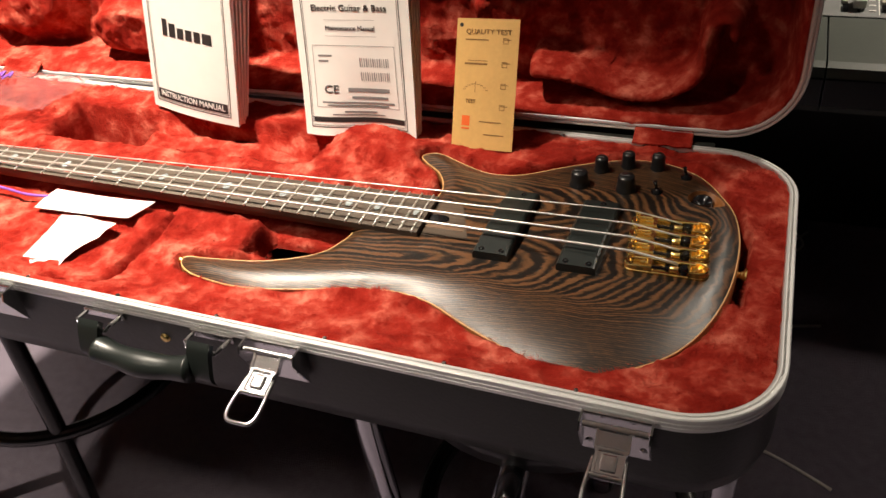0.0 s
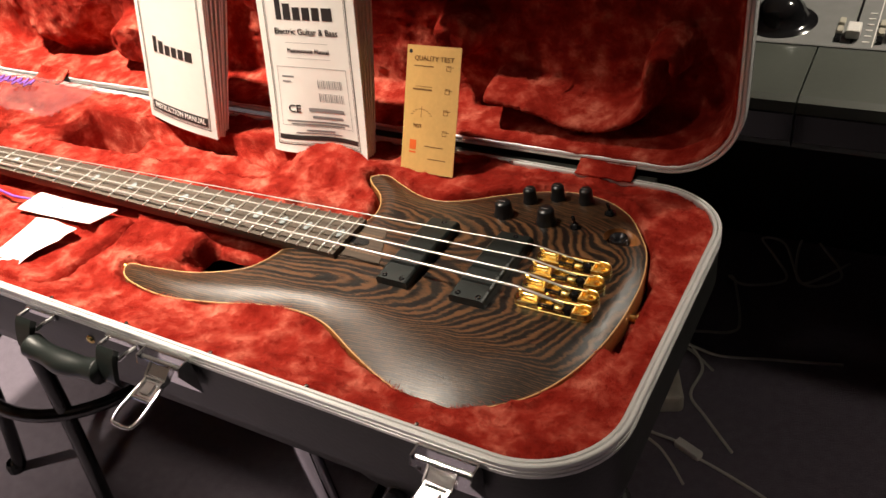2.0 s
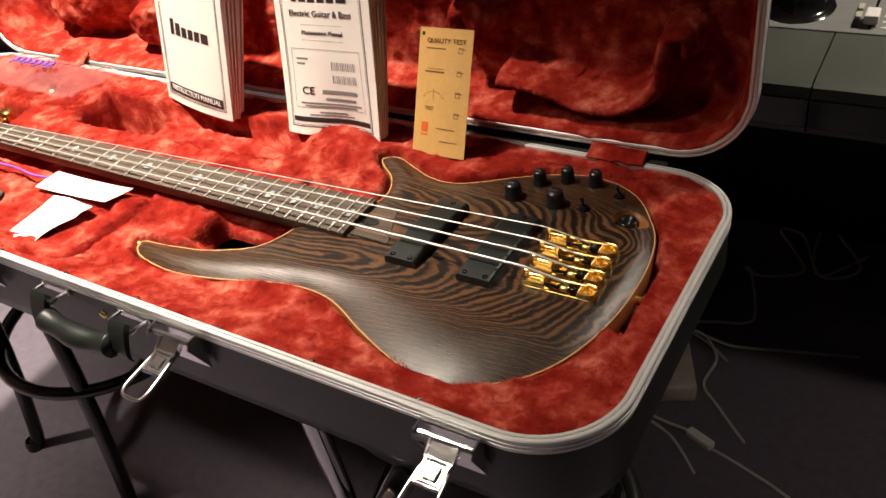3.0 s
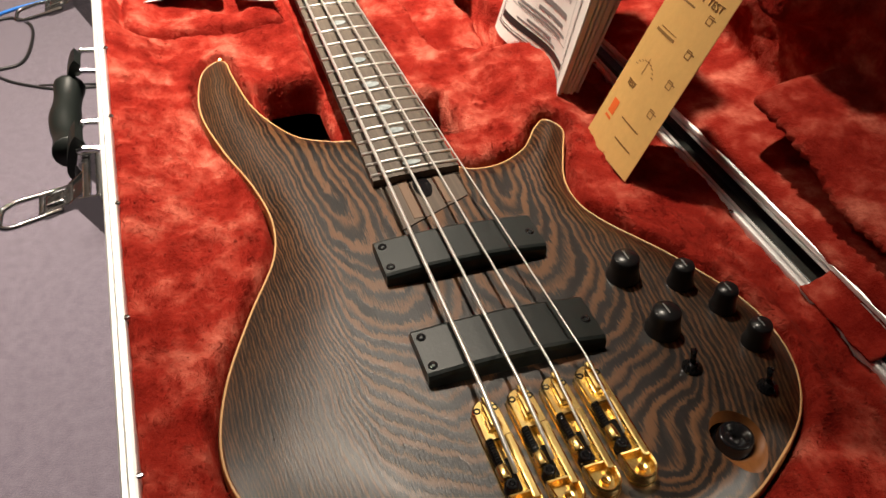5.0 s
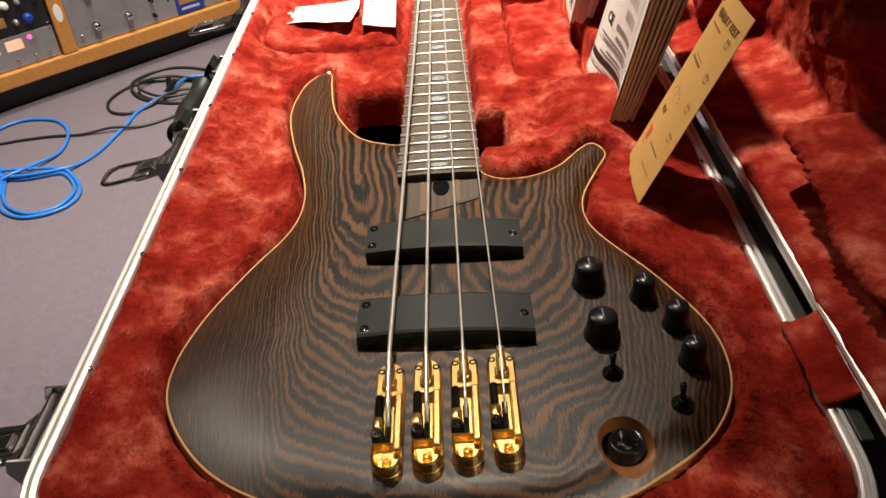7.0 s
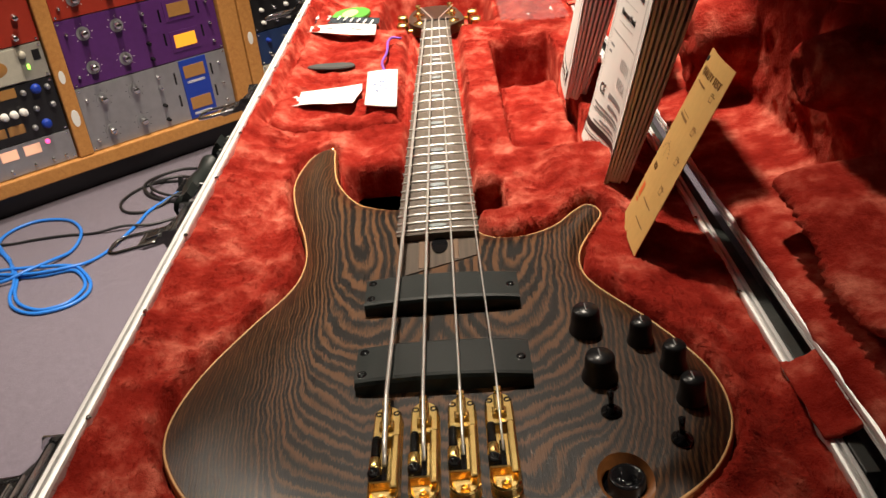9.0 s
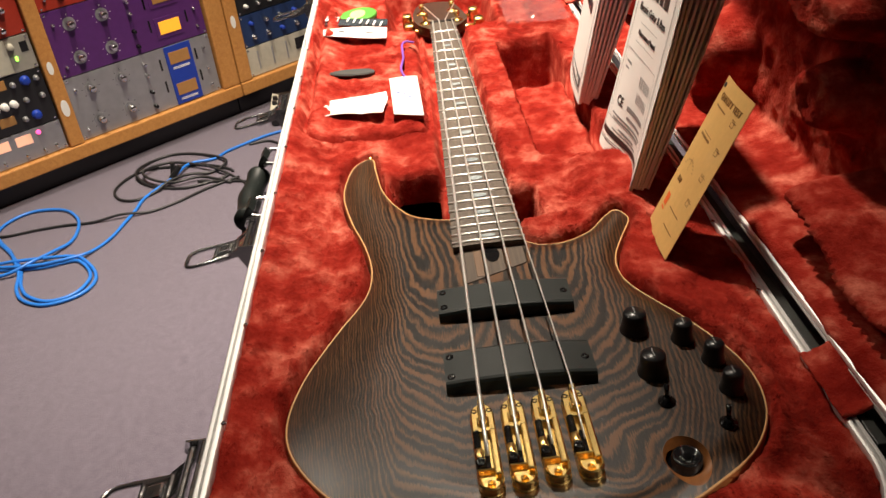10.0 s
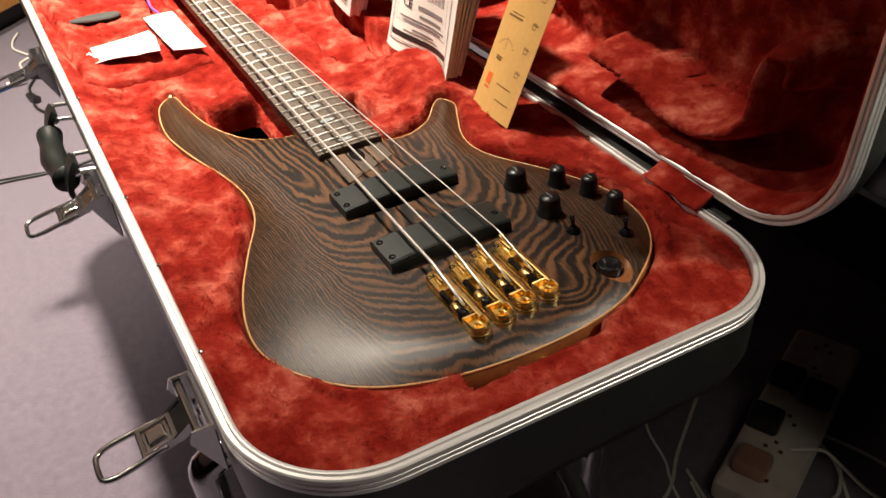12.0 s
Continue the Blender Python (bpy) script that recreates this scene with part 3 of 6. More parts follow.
    # strings from ball end over saddle and nut to tuner
    for i, y in enumerate(STRING_Y):
        r = (0.0013, 0.00105, 0.0008, 0.0006)[i]
        ny = (-0.0145, -0.0048, 0.0048, 0.0145)[i]
        tx, ty = ((-0.905, -0.025), (-0.985, -0.028), (-0.985, 0.022), (-0.905, 0.025))[i]
        bm = bmesh.new()
        b = BRIDGE_X[i] - 0.005
        tube(bm, [(b + 0.046, y, 0.0015), (b + 0.034, y, 0.0042), (b + 0.003, y, 0.0095), (b - 0.003, y, 0.0097), (-SCALE, ny, 0.0020), (-SCALE - 0.004, ny, 0.0015), (tx, ty + 0.004, -0.008)], r, 6)
        part("string", bm, STEEL, parent, "bright round-wound steel string", True)
    # control knobs: two large, three small, two mini switches
    def knob(x, y, r, h, lab):
        z = float(body_height(np.array([x]), np.array([y]))[0])
        bm = bmesh.new()
        lathe(bm, [(r * 1.12, z - 0.003), (r * 1.12, z + 0.002), (r * 1.02, z + 0.0032), (r * 0.96, z + h * 0.5), (r * 0.90, z + h - 0.0015), (r * 0.80, z + h), (0, z + h + 0.0004)], 28, Matrix.Translation((x, y, 0)))
        k = part("knob", bm, BLACK, parent, lab, True)
        bm = bmesh.new()
        box(bm, (x - r * 0.55, y - 0.0004, z + h), (x + r * 0.3, y + 0.0004, z + h + 0.0006))
        part("pointer", bm, GREYINK, k)
    for x, y in ((-0.0785, 0.0905), (-0.0315, 0.0910)):
        knob(x, y, 0.0092, 0.0160, "large gloss black control knob")
    for x, y in ((-0.062, 0.1205), (-0.0365, 0.1338), (-0.0065, 0.1358)):
        knob(x, y, 0.0072, 0.0155, "small gloss black control knob")
    for x, y in ((-0.001, 0.0918), (0.0235, 0.123)):
        z = float(body_height(np.array([x]), np.array([y]))[0])
        bm = bmesh.new()
        lathe(bm, [(0.0056, z - 0.002), (0.0056, z + 0.0015), (0.0030, z + 0.0025), (0.0030, z + 0.004), (0, z + 0.0042)], 18, Matrix.Translation((x, y, 0)))
        sw = part("mini_switch", bm, GLOSS, parent, "black mini toggle switch", True)
        bm = bmesh.new()
        tube(bm, [(x, y, z + 0.003), (x - 0.0025, y, z + 0.0125)], [0.0012, 0.0019], 10)
        part("lever", bm, GLOSS, sw, smooth=True)
    # output jack in a round well with a bare wood scoop beside it
    jz = float(body_height(np.array([JACK[0]]), np.array([JACK[1]]))[0])
    bm = bmesh.new()
    ring = []
    for f, z, q in ((1.0, None, 0.0), (0.86, -0.0025, -0.0022), (0.66, -0.0085, -0.0048)):
        row = []
        for a in np.linspace(0, 2 * math.pi, 40, endpoint=False):
            px, py = JACK[0] + q + JACK[2] * f * math.cos(a), JACK[1] + JACK[3] * (0.3 + 0.7 * f) * math.sin(a)
            top = float(body_height(np.array([px]), np.array([py]))[0])
            row.append(bm.verts.new((px, py, top if z is None else jz + z)))
        ring.append(row)
    for r0, r1 in zip(ring, ring[1:]):
        for k in range(40):
            bm.faces.new((r0[k], r0[(k + 1) % 40], r1[(k + 1) % 40], r1[k]))
    part("jack_well", bm, MAHOGANY, parent, "bare orange-brown wall of the jack well", True)
    bm = bmesh.new()
    lathe(bm, [(0.0125, -0.0084), (0.0118, -0.0076), (0.0100, -0.0074), (0.0098, -0.0010), (0.0088, 0.0002), (0.0072, -0.0004), (0.0056, -0.0020), (0.0046, -0.0022), (0.0042, -0.0060), (0, -0.0066)], 32, Matrix.Translation((JACK[0] - 0.0035, JACK[1] + 0.0012, jz - 0.0018)) @ Matrix.Diagonal((0.94, 0.94, 1, 1)))
    part("output_jack", bm, GLOSS, parent, "black output jack socket", True)
    # strap buttons
    for x, y, bz, ax in ((0.0805, 0.003, -0.026, 90), (-0.430, -0.107, -0.0185, -90)):
        bm = bmesh.new()
        lathe(bm, [(0.0035, 0), (0.0035, 0.006), (0.0045, 0.009), (0.0075, 0.011), (0.0075, 0.013), (0.004, 0.0145), (0, 0.0145)], 18, Matrix.Translation((x, y, bz)) @ Matrix.Rotation(radians(ax), 4, "Y"))
        part("strap_button", bm, GOLD, parent, "gold strap button", True)


bass = thing("bass_guitar", pose(0, 0, Z0), "four-string bass with satin wenge body and gold hardware, in its case", "bass guitar")
bass_body(bass)
bass_neck(bass)
bass_hardware(bass)

# ---- the case ----
CX0, CX1, CY0, CY1, CR, RIM = -1.135, 0.1235, -0.1970, 0.2005, 0.074, -0.007
LIDY = 0.2190
TIP, DIP = -0.060, -0.014     # the base sits tipped: its front rim is higher than the back one, its far end than the near one


def lining_height(px, py):
    """The padded inside of the case: a cushion with the bass's shape and compartments sunk in it."""
    z = np.full(px.shape, -0.011)
    z += 0.004 * lumps(px, py, 22, 3.0) + 0.0022 * lumps(px, py, 60, 9.0) + 0.0011 * lumps(px, py, 150, 13.0)
    z += (TIP * py + DIP * px) * ease(rect_d(px, py, CX0, CX1, CY0, CY1, CR), -0.060, -0.004)
    edge = rect_d(px, py, CX0 + 0.006, CX1 - 0.006, CY0 + 0.006, CY1 - 0.006, CR)
    z += 0.002 * ease(edge, -0.012, 0.0)
    # lid of the accessory pocket beside the neck
    pk = rect_d(px, py, -1.0, -0.484, -0.182, -0.038, 0.012)
    z += 0.0035 * ease(-pk, 0.0, 0.02)
    z -= 0.013 * np.exp(-(pk / 0.004) ** 2)

    def sink(d, depth, soft):
        nonlocal z
        k = ease(-d, -soft * 0.4, soft)
        z = z * (1 - k) + (depth + 0.003 * wob) * k
    wob = lumps(px, py, 30, 5.0)
    # deep compartment behind the neck, with a shelf in its near part
    hole = rect_d(px, py, -0.775, -0.385, 0.073, 0.150, 0.008)
    sink(hole, -0.095, 0.005)
    k = ease(px, -0.664, -0.655) * ease(-hole, 0, 0.006)
    z = z * (1 - k) + (-0.040 - 0.020 * ease(px, -0.50, -0.40) + 0.005 * wob) * k
    # raised pads round the horn
    pad = ease(-rect_d(px, py, -0.385, -0.255, 0.085, 0.19, 0.03), 0, 0.03)
    z += 0.010 * pad
    # neck bed and headstock bed
    sink(rect_d(px, py, -0.90, -0.20, -0.034, 0.034, 0.004), -0.030, 0.006)
    sink(rect_d(px, py, -1.105, -0.868, -0.085, 0.085, 0.02), -0.055, 0.012)
    # finger openings beside the neck joint
    sink(rect_d(px, py, -0.328, -0.266, 0.026, 0.056, 0.004), -0.075, 0.005)
    sink(rect_d(px, py, -0.385, -0.285, -0.085, -0.03, 0.012), -0.060, 0.012)
    # recess at the strap button
    sink(rect_d(px, py, 0.05, 0.0925, -0.056, 0.050, 0.005), -0.060, 0.004)
    # bed of the body
    b = outside(px, py, BODY)
    near = np.exp(-np.maximum(b, 0) / 0.02)
    z += (0.0036 * np.exp(-((b - 0.0095) / 0.0050) ** 2) * (1 + 0.5 * wob) - 0.0025 * near) * (b > 0)
    k = ease(-b, -0.0050, 0.0005)
    z = z * (1 - k) + (BACK - 0.004) * k
    return z


def lining(parent):
    step = 0.003
    xs, ys = np.arange(CX0 - 0.006, CX1 + 0.007, step), np.arange(CY0 - 0.006, CY1 + 0.007, step)
    gx, gy = np.meshgrid(xs, ys, indexing="ij")
    z = lining_height(gx, gy)
    d = rect_d(gx, gy, CX0, CX1, CY0, CY1, CR)
    z -= 5.0 * np.maximum(d + 0.0012, 0)
    keep = d < 0.0042
    bm = bmesh.new()
    sheet(bm, np.stack([gx, gy, z], -1), keep)
    part("lining", bm, PLUSH, parent, "bright red crushed plush padding", True)
    pile(parent, xs, ys, z)


def pile(parent, xs, ys, z):
    """Short fibres of the plush, leaning with the nap."""
    rng = np.random.default_rng(4)
    n = 210000
    x, y = rng.uniform(CX0 + 0.004, CX1 - 0.004, n), rng.uniform(CY0 + 0.004, CY1 - 0.004, n)
    gzx, gzy = np.gradient(z, xs[1] - xs[0], ys[1] - ys[0])
    i = np.clip(((x - xs[0]) / (xs[1] - xs[0])).round().astype(int), 0, len(xs) - 1)
    j = np.clip(((y - ys[0]) / (ys[1] - ys[0])).round().astype(int), 0, len(ys) - 1)
    ok = (outside(x, y, BODY) > 0.0050) & (rect_d(x, y, CX0, CX1, CY0, CY1, CR) < -0.004) & ((np.abs(y) > 0.036) | (x > -0.2) | (x < -0.9))
    x, y, i, j = x[ok], y[ok], i[ok], j[ok]
    zz = z[i, j] + gzx[i, j] * (x - xs[i]) + gzy[i, j] * (y - ys[j])
    nrm = np.stack([-gzx[i, j], -gzy[i, j], np.ones(len(x))], -1)
    nrm /= np.linalg.norm(nrm, axis=1, keepdims=True)
    nap = 6.28 * lumps(x, y, 9, 31.0)
    lean = np.stack([np.cos(nap), np.sin(nap), 0 * nap], -1) * 1.8 + rng.normal(0, 0.40, (len(x), 3))
    tip = nrm + lean
    tip /= np.linalg.norm(tip, axis=1, keepdims=True)
    side = np.cross(tip, nrm + 0.01)
    side /= np.linalg.norm(side, axis=1, keepdims=True) + 1e-9
    base = np.stack([x, y, zz - 0.0006], -1)
    length = rng.uniform(0.0022, 0.0044, (len(x), 1)) * (1 + 0.3 * (outside(x, y, BODY) < 0.010))[:, None]
    co = np.stack([base - side * 0.00028, base + side * 0.00028, base + tip * length], 1).reshape(-1, 3)
    me = bpy.data.meshes.new("nap")
    me.from_pydata(co.tolist(), [], np.arange(len(co)).reshape(-1, 3).tolist())
    me.materials.append(PLUSH)
    ob = new("nap", me)
    ob.parent = parent
    tagged(ob, kind="stuff")


RIM_PROFILE = [(-0.0015, -0.010), (-0.0015, 0.0008), (-0.0008, 0.0024), (0.0008, 0.0028), (0.0020, 0.0028), (0.0024, -0.0006), (0.0034, -0.0006), (0.0038, 0.0028), (0.0060, 0.0028), (0.0070, 0.0019),
               (0.0070, -0.0018), (0.0058, -0.0025), (0.0070, -0.0032), (0.0070, -0.0060), (0.0058, -0.0067), (0.0070, -0.0074), (0.0070, -0.0105), (0.003, -0.0120)]


def shell_rings(bm, loop, profile):
    rings = sweep(bm, loop, profile, False)
    bm.faces.new([r[-1] for r in rings])
    bmesh.ops.recalc_face_normals(bm, faces=bm.faces[:])


def latch(parent, x):
    """Draw-bolt latch on the front: back plate, folded lever and an open wire loop hanging forward."""
    y, rim = CY0 - 0.0085, RIM + TIP * CY0 + DIP * x
    bm = bmesh.new()
    box(bm, (x - 0.026, y - 0.0035, rim - 0.046), (x + 0.026, y, rim - 0.004), 0.0015)
    for dx in (-0.02, 0.02):
        lathe(bm, [(0, 0.0018), (0.0025, 0.0014), (0.0034, 0)], 10, Matrix.Translation((x + dx, y - 0.0035, rim - 0.036)) @ Matrix.Rotation(radians(90), 4, "X"))
    lt = part("latch", bm, CHROME, parent, "chrome draw latch hanging open", False)
    for dx in (-0.0265, 0.0249):
        bm = bmesh.new()
        bm.faces.new([bm.verts.new((x + dx, y - 0.001 + a, rim + b)) for a, b in ((0.0, -0.004), (0.0, -0.048), (-0.016, -0.012), (-0.013, -0.004))])
        r = bmesh.ops.extrude_face_region(bm, geom=bm.faces[:])
        bmesh.ops.translate(bm, verts=[v for v in r["geom"] if isinstance(v, bmesh.types.BMVert)], vec=(0.0016, 0, 0))
        bmesh.ops.recalc_face_normals(bm, faces=bm.faces[:])
        part("wing", bm, CHROME, lt, "folded side wing")
    # the lever: a rolled hinge, a short steep flap and a longer flat one with a pressed rib
    top = Matrix.Translation((x, y - 0.010, rim - 0.010))
    m = top @ Matrix.Rotation(radians(36), 4, "X")
    m2 = top @ Matrix.Translation((0, -0.0125, -0.0090)) @ Matrix.Rotation(radians(14), 4, "X")
    for m0, dy, w, rad in ((top, 0, 0.0240, 0.0030), (m2, 0, 0.0118, 0.0026), (m2, -0.0205, 0.0118, 0.0024)):
        bm = bmesh.new()
        tube(bm, [m0 @ Vector((-w, dy, 0)), m0 @ Vector((w, dy, 0))], rad, 12)
        part("pin", bm, CHROME, lt)
    for name, m0, w, n in (("upper_flap", m, 0.0118, 0.0155), ("lower_flap", m2, 0.0100, 0.0200)):
        bm = bmesh.new()
        sec = ((-w - 0.001, -0.0040), (-w - 0.001, 0.0024), (-w + 0.001, 0.0024), (-w + 0.001, 0.0010), (w - 0.001, 0.0010), (w - 0.001, 0.0024), (w + 0.001, 0.0024), (w + 0.001, -0.0040), (w - 0.001, -0.0040), (w - 0.001, -0.0010), (-w + 0.001, -0.0010), (-w + 0.001, -0.0040))
        ends = [[bm.verts.new(m0 @ Vector((a, q, b))) for a, b in sec] for q in (0.0, -n)]
        for k in range(12):
            bm.faces.new((ends[0][k], ends[0][(k + 1) % 12], ends[1][(k + 1) % 12], ends[1][k]))
        bm.faces.new(ends[0]), bm.faces.new(ends[1][::-1])
        bmesh.ops.recalc_face_normals(bm, faces=bm.faces[:])
        part(name, bm, CHROME, lt, "folded chrome lever flap")
    bm = bmesh.new()
    box(bm, (-0.0058, -0.0165, 0.0008), (0.0058, -0.0040, 0.0034), 0.0018, m2)
    part("rib", bm, CHROME, lt, "pressed rib on the lever")
    bm = bmesh.new()
    m3 = m2 @ Matrix.Translation((0, -0.008, 0)) @ Matrix.Rotation(radians(-4), 4, "X")
    pts = [m3 @ Vector(q) for q in ((-0.0118, 0.002, 0), (-0.0130, -0.012, 0), (-0.0138, -0.030, 0), (-0.0118, -0.0375, 0), (-0.0070, -0.0405, 0), (0.0070, -0.0405, 0),
                                    (0.0118, -0.0375, 0), (0.0138, -0.030, 0), (0.0130, -0.012, 0), (0.0118, 0.002, 0))]
    tube(bm, smooth_line(pts, 4), 0.0019, 8)
    part("wire_loop", bm, CHROME, lt, "open chrome wire loop", True)


def handle(parent):
    """Moulded grip on two flat arms, hanging from chrome staples."""
    y = CY0 - 0.007
    x0, x1 = -0.452, -0.335
    rim = RIM + TIP * CY0 + DIP * x0
    for x in (x0, x1):
        bm = bmesh.new()
        box(bm, (x - 0.022, y - 0.002, rim - 0.022), (x + 0.022, y + 0.002, rim - 0.014), 0.001)
        tube(bm, [(x - 0.019, y - 0.001, rim - 0.018), (x - 0.018, y - 0.014, rim - 0.016), (x - 0.014, y - 0.018, rim - 0.020), (x + 0.014, y - 0.018, rim - 0.020), (x + 0.018, y - 0.014, rim - 0.016), (x + 0.019, y - 0.001, rim - 0.018)], 0.0022, 8)
        part("handle_staple", bm, CHROME, parent, "chrome handle staple")
    grip = bmesh.new()
    pts = smooth_line([(x0 + 0.009, y - 0.028, rim - 0.034), (x0 + 0.03, y - 0.030, rim - 0.036), (-0.394, y - 0.032, rim - 0.037), (x1 - 0.03, y - 0.030, rim - 0.036), (x1 - 0.009, y - 0.028, rim - 0.034)], 6)
    n = len(pts)
    tube(grip, pts, [0.0118 + 0.0009 * math.cos(i / (n - 1) * 4 * math.pi) for i in range(n)], 14)
    h = part("handle", grip, HANDLE, parent, "moulded dark green-black grip", True)
    for x in (x0, x1):
        bm = bmesh.new()
        path = smooth_line([(x, y - 0.018, rim - 0.012), (x, y - 0.023, rim - 0.018), (x, y - 0.028, rim - 0.030), (x, y - 0.031, rim - 0.042), (x, y - 0.029, rim - 0.050)], 5)
        prev = None
        for p in path:
            ring = [bm.verts.new(p + Vector(q)) for q in ((-0.011, 0, 0.003), (0.011, 0, 0.003), (0.011, 0.004, -0.003), (-0.011, 0.004, -0.003))]
            if prev:
                for k in range(4):
                    bm.faces.new((prev[k], prev[(k + 1) % 4], ring[(k + 1) % 4], ring[k]))
            else:
                bm.faces.new(ring)
            prev = ring
        bm.faces.new(prev[::-1])
        bmesh.ops.recalc_face_normals(bm, faces=bm.faces[:])
        part("arm", bm, HANDLE, h, smooth=False)
    bm = bmesh.new()
    lathe(bm, [(0, 0.004), (0.004, 0.0035), (0.0055, 0.001), (0.0055, 0)], 14, Matrix.Translation((-0.392, y + 0.003, rim - 0.036)) @ Matrix.Rotation(radians(90), 4, "X"))
    part("stud", bm, GOLD, parent, "brass stud under the handle", True)


def case_lid(parent):
    """The open lid: it stands upright behind the bass, hinged along the back rim."""
    up = Matrix.Translation((0, LIDY, -0.006)) @ Matrix.Rotation(radians(LID_TILT), 4, "X") @ Matrix.Rotation(radians(90), 4, "X")
    x0, x1, h = CX0, CX1 - 0.004, CY1 - CY0
    loop = rounded_rect(x0, x1, 0, h, CR, 12)
    bm = bmesh.new()
    sweep(bm, loop, RIM_PROFILE)
    bmesh.ops.recalc_face_normals(bm, faces=bm.faces[:])
    bmesh.ops.transform(bm, matrix=up, verts=bm.verts[:])
    part("lid_rim", bm, ALU, parent, "ribbed aluminium edge of the lid")
    bm = bmesh.new()
    shell_rings(bm, loop, [(0.0053, -0.009), (0.0045, -0.028), (-0.002, -0.046), (-0.014, -0.070), (-0.030, -0.090), (-0.050, -0.096)])
    bmesh.ops.transform(bm, matrix=up, verts=bm.verts[:])
    part("lid_shell", bm, BLACK_ABS, parent, "black moulded lid shell", True)
    step = 0.004
    gx, gy = np.meshgrid(np.arange(x0 - 0.008, x1 + 0.009, step), np.arange(-0.008, h + 0.009, step), indexing="ij")
    d = rect_d(gx, gy, x0, x1, 0, h, CR)
    inner = 1 - 0.8 * ease(d, -0.030, -0.004)
    z = -0.076 + inner * (0.008 * lumps(gx, gy, 12, 21.0) + 0.004 * lumps(gx, gy, 45, 2.0))
    z += 0.0770 * ease(d, -0.026, -0.0035) ** 1.7
    # plush roll that holds the body down, with a curl at its end
    roll = smooth_line([(-0.163, 0.046, 0), (-0.118, 0.040, 0), (-0.075, 0.028, 0), (-0.035, 0.024, 0), (0.002, 0.038, 0), (0.021, 0.062, 0), (0.022, 0.092, 0), (0.030, 0.114, 0), (0.047, 0.117, 0), (0.050, 0.100, 0)], 5)
    dd = np.full(gx.shape, 1.0)
    for p in roll:
        dd = np.minimum(dd, np.hypot(gx - p.x, gy - p.y))
    z = np.maximum(z, -0.078 + 0.070 * np.clip(1 - (dd / (0.0120 - 0.022 * np.minimum(gx, 0))) ** 2, 0, 1) ** 0.6 + 0.003 * lumps(gx, gy, 40, 8.0))
    for bx, by, rx, ry, amp in ((-0.215, 0.105, 0.035, 0.03, 0.036), (-0.215, 0.175, 0.05, 0.022, 0.05), (-0.45, 0.06, 0.045, 0.05, 0.05), (-0.75, 0.055, 0.075, 0.04, 0.05), (-0.95, 0.12, 0.10, 0.10, 0.035), (-0.66, 0.16, 0.09, 0.022, 0.045)):
        q = np.hypot((gx - bx) / rx, (gy - by) / ry)
        z += amp * ease(1.15 - q, 0, 0.45)
    z -= 5.0 * np.maximum(d - 0.0004, 0)
    bm = bmesh.new()
    sheet(bm, np.stack([gx, gy, z], -1), d < 0.0046)
    bmesh.ops.transform(bm, matrix=up, verts=bm.verts[:])
    part("lid_lining", bm, PLUSH, parent, "red plush padding in the lid", True)


LID_TILT = -3.5
case = thing("guitar_case", pose(0, 0, Z0), "open black hard case with aluminium rims and red plush lining", "guitar case")


def build_case():
    loop = rounded_rect(CX0, CX1, CY0, CY1, CR, 14)
    bm = bmesh.new()
    sweep(bm, [p + Vector((0, 0, RIM - 0.0025)) for p in loop], RIM_PROFILE)
    bmesh.ops.recalc_face_normals(bm, faces=bm.faces[:])
    for v in bm.verts:
        v.co.z += TIP * v.co.y + DIP * v.co.x
    part("base_rim", bm, ALU, case, "ribbed aluminium rim of the base")
    bm = bmesh.new()
    shell_rings(bm, loop, [(0.0056, RIM - 0.012), (0.0050, RIM - 0.066), (0.0, RIM - 0.084), (-0.012, RIM - 0.097), (-0.036, RIM - 0.104)])
    for v in bm.verts:
        v.co.z += (TIP * v.co.y + DIP * v.co.x) * min(1, max(0, (v.co.z - RIM + 0.104) / 0.09))
    part("base_shell", bm, BLACK_ABS, case, "black grained plastic base shell", True)
    lining(case)
    for k in range(11):
        for y in (CY0 + 0.002, CY1 - 0.002):
            bm = bmesh.new()
            lathe(bm, [(0, 0.0010), (0.0014, 0.0008), (0.0020, 0.0)], 10, Matrix.Translation((CX1 - 0.14 - 0.105 * k, y, RIM + TIP * y + DIP * (CX1 - 0.14 - 0.105 * k) + 0.0002)))
            part("rivet", bm, CHROME, case)
    # black strip added for the shade in the gap between base and lid rims
    bm = bmesh.new()
    box(bm, (CX0 + 0.08, CY1 + 0.0074, RIM - 0.024), (CX1 - 0.08, LIDY - 0.0034, RIM - 0.0124), 0.0008)
    part("gap_shade_strip", bm, BLACK_ABS, case, "black strip standing in for the shaded gap between the two rims")
    case_lid(case)
    for x in (0.017, -0.270, -0.578, -1.02):
        latch(case, x)
    handle(case)
    for x in (-0.012, -0.93):
        bm = bmesh.new()
        gx, gt = np.meshgrid(np.linspace(x - 0.032, x + 0.032, 22), np.linspace(0, 1, 14), indexing="ij")
        y = CY1 - 0.004 + 0.026 * gt
        z = RIM + TIP * CY1 + DIP * x + 0.0022 + 0.012 * gt ** 2 + 0.002 * lumps(gx, gt * 0.1, 60, 4.0)
        sheet(bm, np.stack([gx, y, z], -1))
        r = bmesh.ops.extrude_face_region(bm, geom=bm.faces[:])
        bmesh.ops.translate(bm, verts=[v for v in r["geom"] if isinstance(v, bmesh.types.BMVert)], vec=(0, 0.001, -0.0025))
        bmesh.ops.recalc_face_normals(bm, faces=bm.faces[:])
        part("lid_stay", bm, PLUSH, case, "red plush stay between base and lid", True)


build_case()


